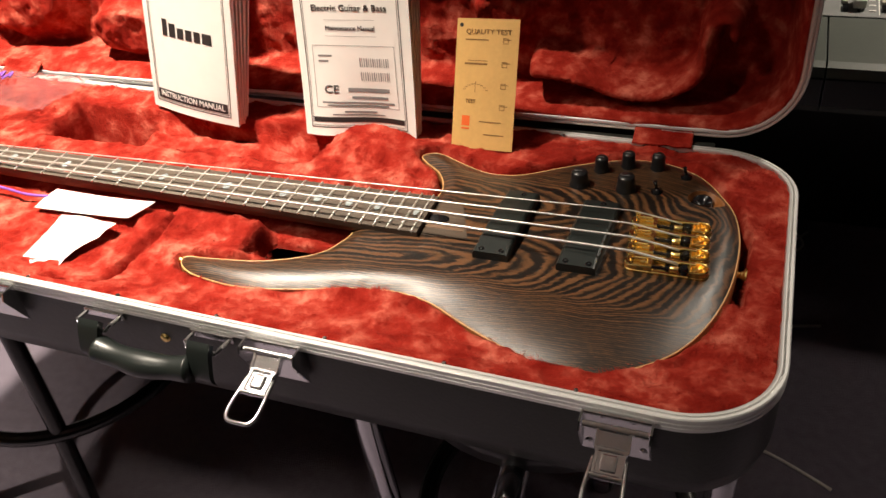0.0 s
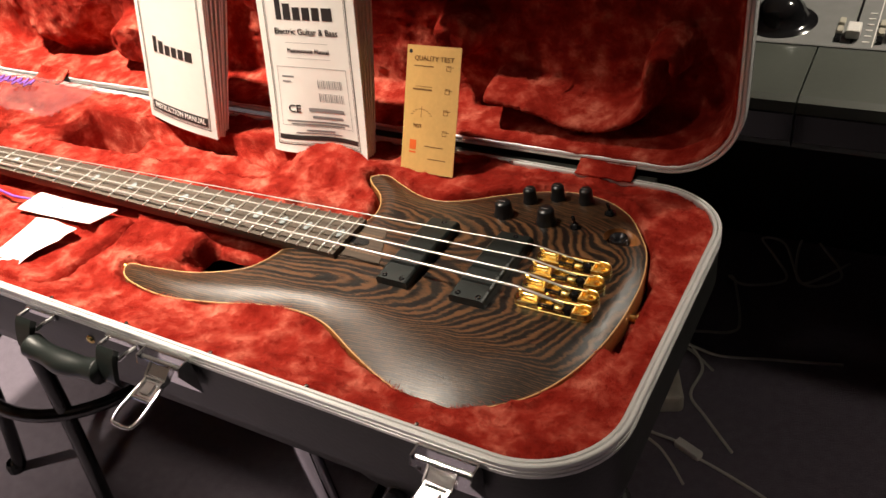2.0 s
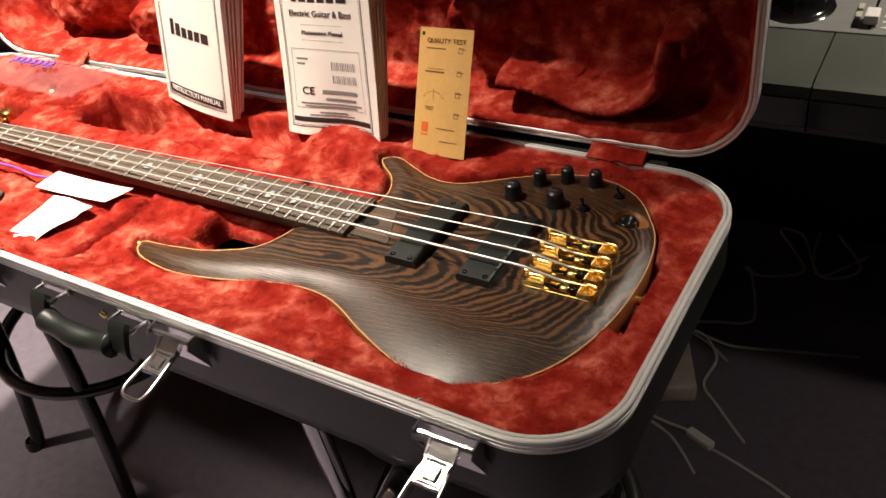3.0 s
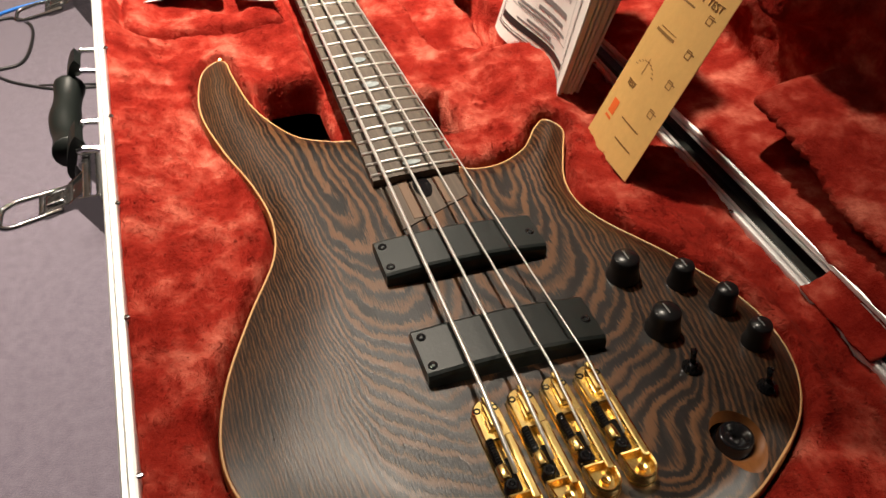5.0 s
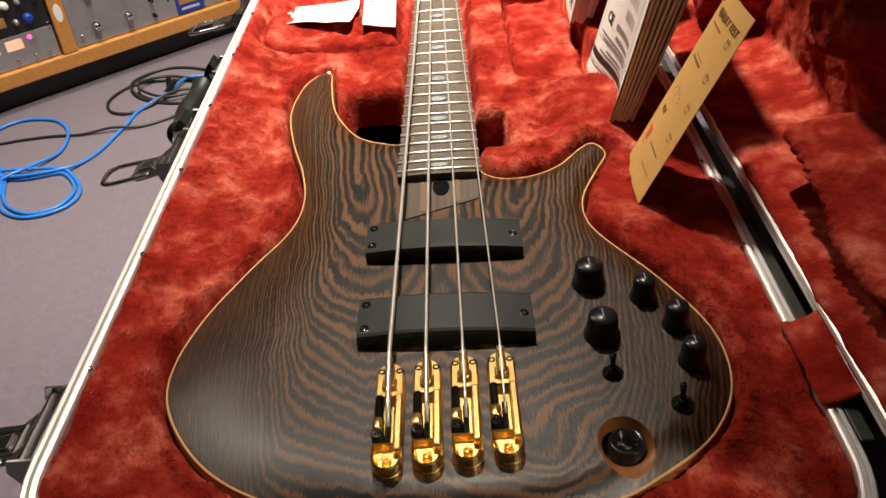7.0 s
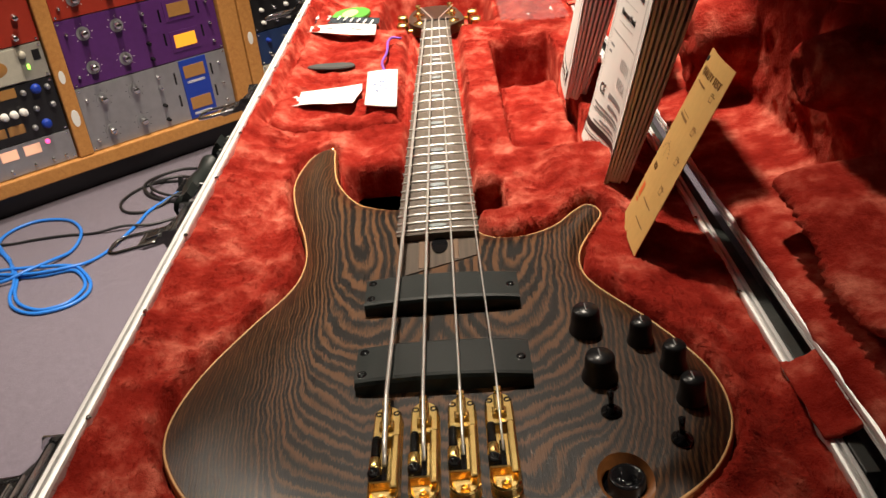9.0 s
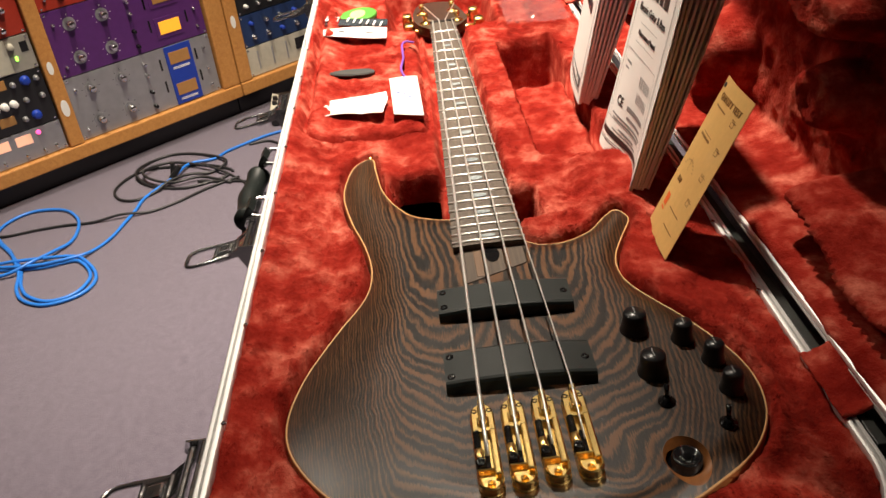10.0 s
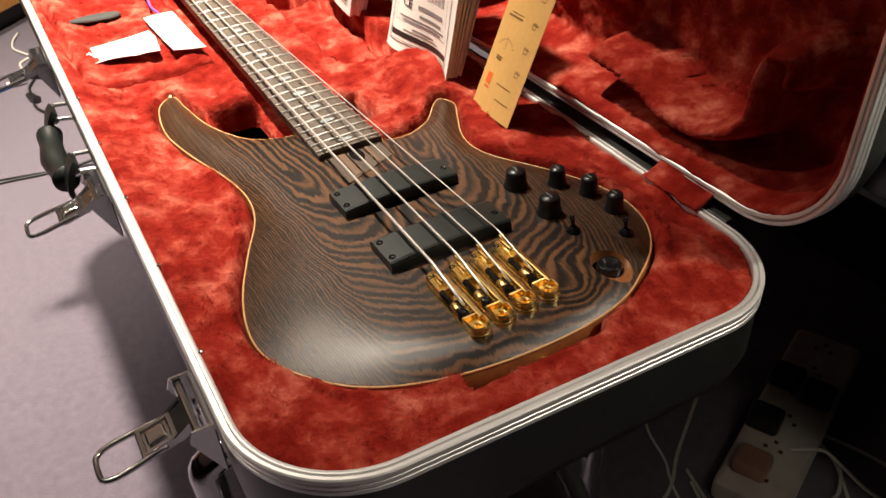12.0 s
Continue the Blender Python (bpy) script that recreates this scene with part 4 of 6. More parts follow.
# ---- papers ----
def frame_from(bl, br, tl):
    """A pose with x along the lower edge, y up the sheet, z out of its face, at the lower left corner."""
    bl, br, tl = Vector(bl), Vector(br), Vector(tl)
    x = (br - bl).normalized()
    z = x.cross(tl - bl).normalized()
    y = z.cross(x)
    return Matrix(((x.x, y.x, z.x, bl.x), (x.y, y.y, z.y, bl.y), (x.z, y.z, z.z, bl.z + Z0), (0, 0, 0, 1)))


def booklet(name, m, w, h, thick, bow, label, splay=1.3):
    """A stack of folded pages whose lower edge bows, standing on end."""
    ob = thing(name, m, label, "manual")
    def page(z, inset):
        gx, gy = np.meshgrid(np.linspace(inset, w - inset, 17), np.linspace(inset * 0.4, h, 20), indexing="ij")
        return np.stack([gx, gy, z * (1 + splay * gy / h) + bow(gx / w, gy / h)], -1)
    bm = bmesh.new()
    sheet(bm, page(0, 0))
    r = bmesh.ops.extrude_face_region(bm, geom=bm.faces[:])
    bmesh.ops.translate(bm, verts=[v for v in r["geom"] if isinstance(v, bmesh.types.BMVert)], vec=(0, 0, -0.0006))
    bmesh.ops.recalc_face_normals(bm, faces=bm.faces[:])
    cover = part("cover", bm, PAPER, ob, "white printed cover")
    n = 7
    for k in range(n):
        bm = bmesh.new()
        sheet(bm, page(-0.0012 - thick * k / n, 0.0008 + 0.0009 * ((k * 3) % 4)))
        r = bmesh.ops.extrude_face_region(bm, geom=bm.faces[:])
        bmesh.ops.translate(bm, verts=[v for v in r["geom"] if isinstance(v, bmesh.types.BMVert)], vec=(0, 0, -thick / n * 0.93))
        bmesh.ops.recalc_face_normals(bm, faces=bm.faces[:])
        part("page_block", bm, PAPER, ob, smooth=False)
    return ob, cover


def on_page(bow, w, h, lift=0.0004):
    def bend(ob):
        for v in ob.data.vertices:
            v.co.z += bow(v.co.x / w, v.co.y / h) + lift
        return ob
    return bend


def bar(x0, x1, y0, y1, material, parent, bend, name="printed_bar"):
    bm = bmesh.new()
    gx, gy = np.meshgrid(np.linspace(x0, x1, max(2, int((x1 - x0) / 0.006))), np.linspace(y0, y1, 3 + int((y1 - y0) / 0.008)), indexing="ij")
    sheet(bm, np.stack([gx, gy, gx * 0], -1))
    return bend(part(name, bm, material, parent))


def outline(x0, x1, y0, y1, t, material, parent, bend):
    for a in ((x0, x1, y0, y0 + t), (x0, x1, y1 - t, y1), (x0, x0 + t, y0, y1), (x1 - t, x1, y0, y1)):
        bar(*a, material, parent, bend, "printed_frame")


def instruction_manual():
    w, h = 0.140, 0.215
    m = frame_from((-0.656, 0.159, -0.006), (-0.510, 0.1375, -0.015), (-0.630, 0.196, 0.20))
    bow = lambda u, v: 0.006 * np.sin(u * 3.1) * (1 - v) ** 2
    ob, cover = booklet("instruction_manual", m, w, h, 0.020, bow, "white stapled instruction booklet leaning against the lid")
    bend = on_page(bow, w, h)
    outline(0.008, w - 0.010, 0.010, h - 0.008, 0.0009, INK, cover, bend)
    outline(0.0105, w - 0.0125, 0.0125, h - 0.0105, 0.0005, INK, cover, bend)
    bar(0.012, w - 0.014, 0.014, 0.0265, INK, cover, bend)
    bend(words("INSTRUCTION MANUAL", 0.0105, Matrix.Translation((w / 2 - 0.001, 0.0202, 0.0003)), PAPER, cover, width=0.105))
    logo(cover, bend, w / 2 - 0.001, 0.107, 0.078, 0.021)
    return ob


def logo(parent, bend, cx, cy, w, h):
    """The maker's mark, as plain dark shapes in its place."""
    for a, b, lo, hi in ((0.0, 0.10, -0.5, 0.5), (0.14, 0.27, -0.5, 0.30), (0.31, 0.44, -0.5, 0.12), (0.48, 0.61, -0.5, 0.12), (0.65, 0.78, -0.5, 0.12), (0.82, 1.0, -0.5, 0.12)):
        bar(cx - w / 2 + a * w, cx - w / 2 + b * w, cy + lo * h, cy + hi * h, INK, parent, bend, "logo_shape")


def maintenance_manual():
    w, h = 0.148, 0.21
    m = frame_from((-0.424, 0.1475, -0.0165), (-0.282, 0.1400, -0.008), (-0.440, 0.197, 0.19))
    bow = lambda u, v: 0.008 * np.sin(u * 6.2 + 0.6) * (1 - v) ** 3
    ob, cover = booklet("maintenance_manual", m, w, h, 0.017, bow, "white creased maintenance booklet leaning against the lid")
    bend = on_page(bow, w, h)
    outline(0.010, w - 0.012, 0.010, h - 0.006, 0.0009, INK, cover, bend)
    outline(0.0125, w - 0.0145, 0.0125, h - 0.0085, 0.0005, INK, cover, bend)
    bar(0.014, w - 0.016, 0.0165, 0.0225, INK, cover, bend)
    logo(cover, bend, w / 2 - 0.002, 0.172, 0.086, 0.023)
    bend(words("Electric Guitar & Bass", 0.010, Matrix.Translation((w / 2 - 0.002, 0.147, 0.0001)), INK, cover, width=0.096))
    bend(words("Maintenance Manual", 0.0075, Matrix.Translation((w / 2 - 0.002, 0.125, 0.0001)), INK, cover, width=0.063))
    for y in (0.134, 0.116):
        bar(w / 2 - 0.035, w / 2 + 0.030, y, y + 0.0004, GREYINK, cover, bend)
    outline(0.020, w - 0.022, 0.034, 0.106, 0.0005, GREYINK, cover, bend)
    for k in range(14):
        for y in (0.087, 0.071):
            bar(0.080 + k * 0.0028, 0.080 + k * 0.0028 + (0.0013, 0.0006, 0.0009)[k % 3], y - 0.005, y + 0.005, GREYINK, cover, bend, "barcode_line")
    bend(words("CE", 0.013, Matrix.Translation((0.041, 0.055, 0.0001)), INK, cover, width=0.018))
    for x0, x1, y, t in ((0.062, 0.115, 0.055, 0.0045), (0.066, 0.112, 0.046, 0.003), (0.028, 0.12, 0.040, 0.002), (0.034, 0.112, 0.0365, 0.0018), (0.027, 0.045, 0.094, 0.002), (0.027, 0.040, 0.088, 0.002), (0.055, 0.095, 0.029, 0.002), (0.04, 0.105, 0.0255, 0.0014)):
        bar(x0, x1, y - t / 2, y + t / 2, GREYINK, cover, bend)
    return ob


def test_card():
    w, h = 0.0745, 0.141
    m = frame_from((-0.239, 0.146, -0.014), (-0.165, 0.1385, -0.009), (-0.234, 0.207, 0.112))
    ob = thing("test_card", m, "yellow-brown kraft quality test card leaning against the lid", "card")
    bow = lambda u, v: 0.0025 * np.sin(u * 3.1) + 0 * v
    bm = bmesh.new()
    gx, gy = np.meshgrid(np.linspace(0, w, 9), np.linspace(0, h, 9), indexing="ij")
    sheet(bm, np.stack([gx, gy, bow(gx / w, gy / h)], -1))
    r = bmesh.ops.extrude_face_region(bm, geom=bm.faces[:])
    bmesh.ops.translate(bm, verts=[v for v in r["geom"] if isinstance(v, bmesh.types.BMVert)], vec=(0, 0, -0.0005))
    bmesh.ops.recalc_face_normals(bm, faces=bm.faces[:])
    face = part("sheet", bm, KRAFT, ob)
    bend = on_page(bow, w, h, 0.0003)
    bend(words("QUALITY TEST", 0.0075, Matrix.Translation((w / 2 + 0.002, h - 0.014, 0.0002)), BROWN_INK, face, width=0.054))
    bend(words("TEST", 0.006, Matrix.Translation((0.022, 0.052, 0.0002)), BROWN_INK, face))
    for k, y in enumerate((0.118, 0.093, 0.070, 0.047)):
        outline(0.057, 0.063, y - 0.003, y + 0.003, 0.0006, BROWN_INK, face, bend)
        bar(0.058, 0.066, y + 0.001, y + 0.0017, BROWN_INK, face, bend)
    bar(0.012, 0.040, 0.118, 0.1193, BROWN_INK, face, bend), bar(0.012, 0.040, 0.092, 0.094, BROWN_INK, face, bend), bar(0.016, 0.040, 0.096, 0.0966, BROWN_INK, face, bend)
    for k in range(9):
        a = radians(25 + 130 * k / 8)
        bar(0.027 + 0.015 * math.cos(a) - 0.0018, 0.027 + 0.015 * math.cos(a) + 0.0018, 0.060 + 0.011 * math.sin(a), 0.0606 + 0.011 * math.sin(a), BROWN_INK, face, bend)
    bar(0.0265, 0.0272, 0.062, 0.074, BROWN_INK, face, bend)
    bar(0.012, 0.022, 0.025, 0.036, ORANGE_INK, face, bend), bar(0.012, 0.022, 0.021, 0.023, ORANGE_INK, face, bend)
    bar(0.034, 0.060, 0.030, 0.031, BROWN_INK, face, bend), bar(0.040, 0.064, 0.016, 0.017, BROWN_INK, face, bend)
    # punched hole with dark backing
    bm = bmesh.new()
    lathe(bm, [(0, 0.0012), (0.0022, 0.0012), (0.0022, -0.0006)], 14, Matrix.Translation((0.006, h - 0.007, 0)))
    part("eyelet", bm, INK, face)
    return ob


instruction_manual()
maintenance_manual()
test_card()


# ---- things lying on the pocket lid beside the neck ----
def flat_sheet(name, corners, z, label, category, material=PAPER, curl=0.004, n=10, thick=0.0004):
    """A thin sheet between four corners in plan, a little curled."""
    a, b, c, d = (Vector((*q, 0)) for q in corners)
    mid = (a + b + c + d) / 4
    ob = thing(name, pose(mid.x, mid.y, Z0 + z), label, category)
    gu, gv = np.meshgrid(np.linspace(0, 1, n), np.linspace(0, 1, n), indexing="ij")
    P = np.zeros((n, n, 3))
    for i in range(n):
        for j in range(n):
            u, v = gu[i, j], gv[i, j]
            p = a * (1 - u) * (1 - v) + b * u * (1 - v) + c * u * v + d * (1 - u) * v - mid
            P[i, j] = (p.x, p.y, curl * ((2 * u - 1) ** 2 * 0.8 + 0.5 * math.sin(3 * v + 2 * u)))
    bm = bmesh.new()
    sheet(bm, P)
    r = bmesh.ops.extrude_face_region(bm, geom=bm.faces[:])
    bmesh.ops.translate(bm, verts=[v for v in r["geom"] if isinstance(v, bmesh.types.BMVert)], vec=(0, 0, -thick))
    bmesh.ops.recalc_face_normals(bm, faces=bm.faces[:])
    return ob, part("sheet", bm, material, ob, smooth=True)


BLUE_INK = plain("blue_ink", (0.03, 0.12, 0.45), 0.6)
PURPLE = plain("purple_cord", (0.20, 0.07, 0.42), 0.6)
GREEN = plain("green_print", (0.10, 0.34, 0.05), 0.4)
GREY = plain("grey_felt", (0.045, 0.045, 0.042), 0.85)



def torn_paper():
    """A scrap with ragged edges, lifting a little off the pile."""
    ob = thing("torn_paper", pose(-0.55, -0.13, Z0 - 0.001), "blank torn white paper on the red plush", "paper")
    edge = ((-0.574, -0.168), (-0.566, -0.169), (-0.558, -0.1735), (-0.548, -0.171), (-0.542, -0.174), (-0.539, -0.168), (-0.531, -0.167), (-0.5325, -0.155), (-0.531, -0.143),
            (-0.527, -0.133), (-0.519, -0.121), (-0.520, -0.110), (-0.516, -0.0965), (-0.524, -0.095), (-0.535, -0.094), (-0.547, -0.092), (-0.560, -0.090), (-0.584, -0.092), (-0.580, -0.115), (-0.577, -0.145))
    bm = bmesh.new()
    f = bm.faces.new([bm.verts.new(((x + 0.516) * 1.15 + 0.028, y + 0.135, 0)) for x, y in edge])
    bmesh.ops.triangulate(bm, faces=[f])
    bmesh.ops.subdivide_edges(bm, edges=bm.edges[:], cuts=3, use_grid_fill=True)
    for v in bm.verts:
        v.co.z = 0.0012 * math.sin(40 * v.co.x + 25 * v.co.y) + 3 * max(0.0, v.co.x) ** 2
    r = bmesh.ops.extrude_face_region(bm, geom=bm.faces[:])
    bmesh.ops.translate(bm, verts=[v for v in r["geom"] if isinstance(v, bmesh.types.BMVert)], vec=(0, 0, 0.0004))
    bmesh.ops.recalc_face_normals(bm, faces=bm.faces[:])
    part("sheet", bm, PAPER, ob)


torn_paper()
tag, tag_face = flat_sheet("swing_tag", ((-0.641, -0.083), (-0.518, -0.078), (-0.509, -0.043), (-0.640, -0.0465)), -0.002, "white tag with blue scribble on a purple cord", "tag", curl=0.002)
bm = bmesh.new()
scrib = [(-0.030 + 0.0042 * k, 0.006 * math.sin(k * 2.3) - 0.002 + 0.004 * math.sin(k * 0.9), 0.0022) for k in range(14)]
tube(bm, smooth_line(scrib, 4), 0.0004, 5)
part("scribble", bm, BLUE_INK, tag, "blue handwriting")
bm = bmesh.new()
tube(bm, smooth_line([(-0.062, 0.0, 0.002), (-0.09, -0.004, 0.004), (-0.13, 0.0, 0.005), (-0.178, -0.001, 0.005), (-0.196, 0.004, 0.006), (-0.192, 0.016, 0.005)], 6), 0.0016, 7)
part("cord", bm, PURPLE, tag, "purple cord", True)


def felt_piece():
    ob = thing("felt_strip", pose(-0.687, -0.132, Z0 - 0.004, 0, 0, 78), "dark grey oval cloth piece on the red plush", "cloth")
    bm = bmesh.new()
    loop = smooth_line([(-0.032, -0.004, 0), (-0.012, -0.011, 0), (0.014, -0.012, 0), (0.030, -0.003, 0), (0.024, 0.009, 0), (0.0, 0.010, 0), (-0.022, 0.006, 0)], 4, True)
    rings = sweep(bm, loop, [(0, 0), (0, 0.002), (-0.002, 0.0035)], False)
    bm.faces.new([r[-1] for r in rings])
    bmesh.ops.recalc_face_normals(bm, faces=bm.faces[:])
    part("cloth", bm, GREY, ob, smooth=False)


felt_piece()
strip_ob, strip_face = flat_sheet("printed_strip", ((-0.945, -0.190), (-0.915, -0.192), (-0.880, -0.086), (-0.908, -0.083)), -0.002, "black printed plastic strip with white bars", "packaging", plain("dark_film", (0.05, 0.06, 0.07), 0.25), 0.003)
for k in range(9):
    bm = bmesh.new()
    q = Vector((-0.040 + 0.0085 * k, -0.050 + 0.0105 * k + (0.01 if k > 2 else 0), 0.0030))
    box(bm, (-0.011, -0.0013 - 0.004 * (k in (1, 2)), 0), (0.011, 0.0013 + 0.004 * (k in (1, 2)), 0.0012), 0, Matrix.Translation(q) @ Matrix.Rotation(radians(-8), 4, "Z"))
    part("white_bar", bm, PAPER, strip_ob)
flat_sheet("paper_bag", ((-0.872, -0.182), (-0.832, -0.180), (-0.806, -0.087), (-0.846, -0.084)), 0.001, "small crumpled white paper bag with black marks", "paper", curl=0.006)
for dx, dy, w in ((-0.015, -0.02, 0.014), (0.006, 0.022, 0.02)):
    bm = bmesh.new()
    box(bm, (-w / 2, -0.001, 0), (w / 2, 0.001, 0.0008), 0, Matrix.Translation((dx, dy, 0.004)) @ Matrix.Rotation(radians(50), 4, "Z"))
    part("mark", bm, INK, bpy.data.objects["paper_bag"])


def green_sticker():
    ob = thing("round_sticker", pose(-0.957, -0.132, Z0 - 0.002, 3, 4, 0), "round green and yellow printed sticker", "sticker")
    bm = bmesh.new()
    lathe(bm, [(0, 0.002), (0.030, 0.002), (0.031, 0.001), (0.031, -0.003), (0, -0.003)], 36)
    part("disc", bm, GREEN, ob)
    bm = bmesh.new()
    lathe(bm, [(0, 0.0028), (0.018, 0.0026), (0.018, 0.0021)], 28, Matrix.Diagonal((1, 0.7, 1, 1)))
    part("centre", bm, plain("pale_yellow", (0.62, 0.60, 0.25), 0.5), ob)


green_sticker()


def plastic_bag():
    """Clear crinkled bag lying at the back of the case, over the headstock end."""
    ob = thing("plastic_bag", pose(-0.90, 0.135, Z0 + 0.010), "clear crinkled plastic bag with purple print", "plastic bag")
    m = Mat("clear_film", (0.95, 0.93, 0.95), 0.08, Transmission_Weight=0.9, IOR=1.2, Alpha=0.45)
    gx, gy = np.meshgrid(np.linspace(-0.125, 0.125, 46), np.linspace(-0.045, 0.045, 20), indexing="ij")
    z = 0.012 * (1 - (gx / 0.13) ** 2) * (1 - (gy / 0.05) ** 2) + 0.006 * lumps(gx, gy, 60, 7.0)
    bm = bmesh.new()
    sheet(bm, np.stack([gx + 0.004 * lumps(gx, gy, 20, 2.0), gy, z], -1))
    part("film", bm, m.m, ob, smooth=False)
    bm = bmesh.new()
    for k in range(7):
        tube(bm, smooth_line([(-0.05 + 0.014 * k, -0.012 + 0.004 * (k % 2), 0.022), (-0.046 + 0.014 * k, 0.006, 0.023), (-0.042 + 0.014 * k, -0.006, 0.022)], 3), 0.0016, 5)
    part("print", bm, PURPLE, ob, "purple print marks")


plastic_bag()


# ---- stools that carry the case ----
SEAT = Z0 + RIM - 0.104


def bent_leg(bm, cx, cy, a, r0, r1, h, rad):
    c, s = math.cos(a), math.sin(a)
    tube(bm, smooth_line([(r0 * c * 0.4, r0 * s * 0.4, h), (r0 * c, r0 * s, h - 0.015), (r0 * 1.08 * c, r0 * 1.08 * s, h - 0.06), ((r0 + r1) / 2 * c, (r0 + r1) / 2 * s, h * 0.45),
                          (r1 * c, r1 * s, 0.03), ((r1 + 0.015) * c, (r1 + 0.015) * s, 0.008)], 6), rad, 12)


def stool(name, x, y, ring, r0, r1, tube_mat, angles, rad, label):
    ob = thing(name, pose(x, y, 0), label, "stool")
    bm = bmesh.new()
    lathe(bm, [(0, SEAT), (0.150, SEAT), (0.162, SEAT - 0.008), (0.160, SEAT - 0.034), (0, SEAT - 0.036)], 40)
    part("seat", bm, BLACK, ob, "round black seat", True)
    for a in angles:
        bm = bmesh.new()
        bent_leg(bm, x, y, radians(a), r0, r1, SEAT - 0.034, rad)
        leg = part("leg", bm, tube_mat, ob, smooth=True)
        bm = bmesh.new()
        lathe(bm, [(0.0, 0.0), (rad * 1.3, 0.0), (rad * 1.3, 0.012), (rad, 0.02)], 12, Matrix.Translation(((r1 + 0.013) * math.cos(radians(a)), (r1 + 0.013) * math.sin(radians(a)), 0)))
        part("foot_cap", bm, BLACK, leg)
    bm = bmesh.new()
    tube(bm, [(ring * math.cos(radians(k * 7.5)), ring * math.sin(radians(k * 7.5)), 0.246) for k in range(48)], rad * 0.9, 10, True)
    part("foot_ring", bm, TUBE_BLACK, ob, "black tubular foot ring", True)
    return ob


stool("black_stool", -0.90, 0.065, 0.197, 0.16, 0.228, TUBE_BLACK, (-131, -57, 45, 135), 0.0125, "black tubular steel stool under the guitar case")
stool("chrome_stool", -0.085, -0.01, 0.16, 0.19, 0.205, plain("chrome_tube", (0.55, 0.55, 0.57), 0.10, 1.0, 0.03, 60), (-154, -88, -27, 85), 0.014, "chrome-legged stool with a black foot ring under the case")

# ---- rack desk with audio units ----
RX, RY = -0.657, 0.754
RACK = Matrix(((RX, 0, RY, -1.951), (RY, 0, -RX, -1.047), (0, 1, 0, 0.1132), (0, 0, 0, 1)))   # x along the front, y up, z towards the room
SILVER = plain("brushed_panel", (0.42, 0.42, 0.43), 0.38, 0.7, 0.12, 40)
VIOLET = plain("purple_panel", (0.085, 0.018, 0.13), 0.45, 0, 0.15)
BLUEP = plain("blue_panel", (0.012, 0.045, 0.36), 0.4)
NAVY = plain("navy_panel", (0.014, 0.035, 0.11), 0.4)
CREAM = plain("cream_panel", (0.50, 0.47, 0.38), 0.45)
REDP = plain("red_panel", (0.34, 0.028, 0.012), 0.45)
AMBER = plain("amber_window", (0.40, 0.20, 0.06), 0.25)
WARMGREY = plain("warm_grey_panel", (0.30, 0.28, 0.24), 0.45)


def glow(name, color, strength):
    m = Mat(name, color, 0.3)
    m.put("Emission Color", (*color, 1)), m.put("Emission Strength", strength)
    return m.m


LIT = glow("lit_meter", (0.95, 0.42, 0.03), 0.8)
PINK = glow("pink_lamp", (1.0, 0.08, 0.30), 3.0)
GREENL = glow("green_lamp", (0.4, 1.0, 0.1), 2.5)
REDL = glow("red_lamp", (1.0, 0.08, 0.04), 2.5)
WARML = glow("warm_window", (1.0, 0.55, 0.36), 0.55)


def rack_desk():
    ob = thing("rack_desk", RACK, "honey-coloured wooden rack desk on a black plinth", "rack")
    for x0, x1 in ((-0.60, 0.522), (0.526, 1.70)):
        bm = bmesh.new()
        box(bm, (x0, -0.1132, -0.40), (x1, -0.043, -0.03))
        part("plinth", bm, BLACK, ob, "black recessed plinth")
        bm = bmesh.new()
        box(bm, (x0, -0.043, -0.45), (x1, -0.001, 0.022), 0.004)
        part("bottom_rail", bm, OAK, ob)
    for x0, x1 in ((-0.60, -0.555), (-0.062, -0.020), (0.462, 0.522), (0.526, 0.572), (1.07, 1.12)):
        bm = bmesh.new()
        box(bm, (x0, 0.0, -0.45), (x1, 0.80, 0.018), 0.004)
        part("upright", bm, OAK, ob)
    for x, y, r in ((-0.041, 0.115, 1.0), (-0.043, 0.235, 0.75), (0.548, 0.20, 0.8)):
        bm = bmesh.new()
        lathe(bm, [(0, 0.0190), (0.011 * r, 0.0189), (0.0115 * r, 0.0180)], 20, Matrix.Translation((x, y, 0)) @ Matrix.Diagonal((1.0, 2.2, 1, 1)))
        part("sticker", bm, PAPER, ob, "worn pale paper sticker")
    bm = bmesh.new()
    box(bm, (-0.60, 0.80, -0.45), (1.70, 0.83, 0.02), 0.004)
    part("top_board", bm, OAK, ob)
    bm = bmesh.new()
    box(bm, (-0.60, 0.0, -0.47), (1.70, 0.80, -0.455))
    part("back_panel", bm, BLACK, ob)
    return ob


rack_desk()


def rk(x, y, z=0.0):
    return RACK @ Matrix.Translation((x, y, z))


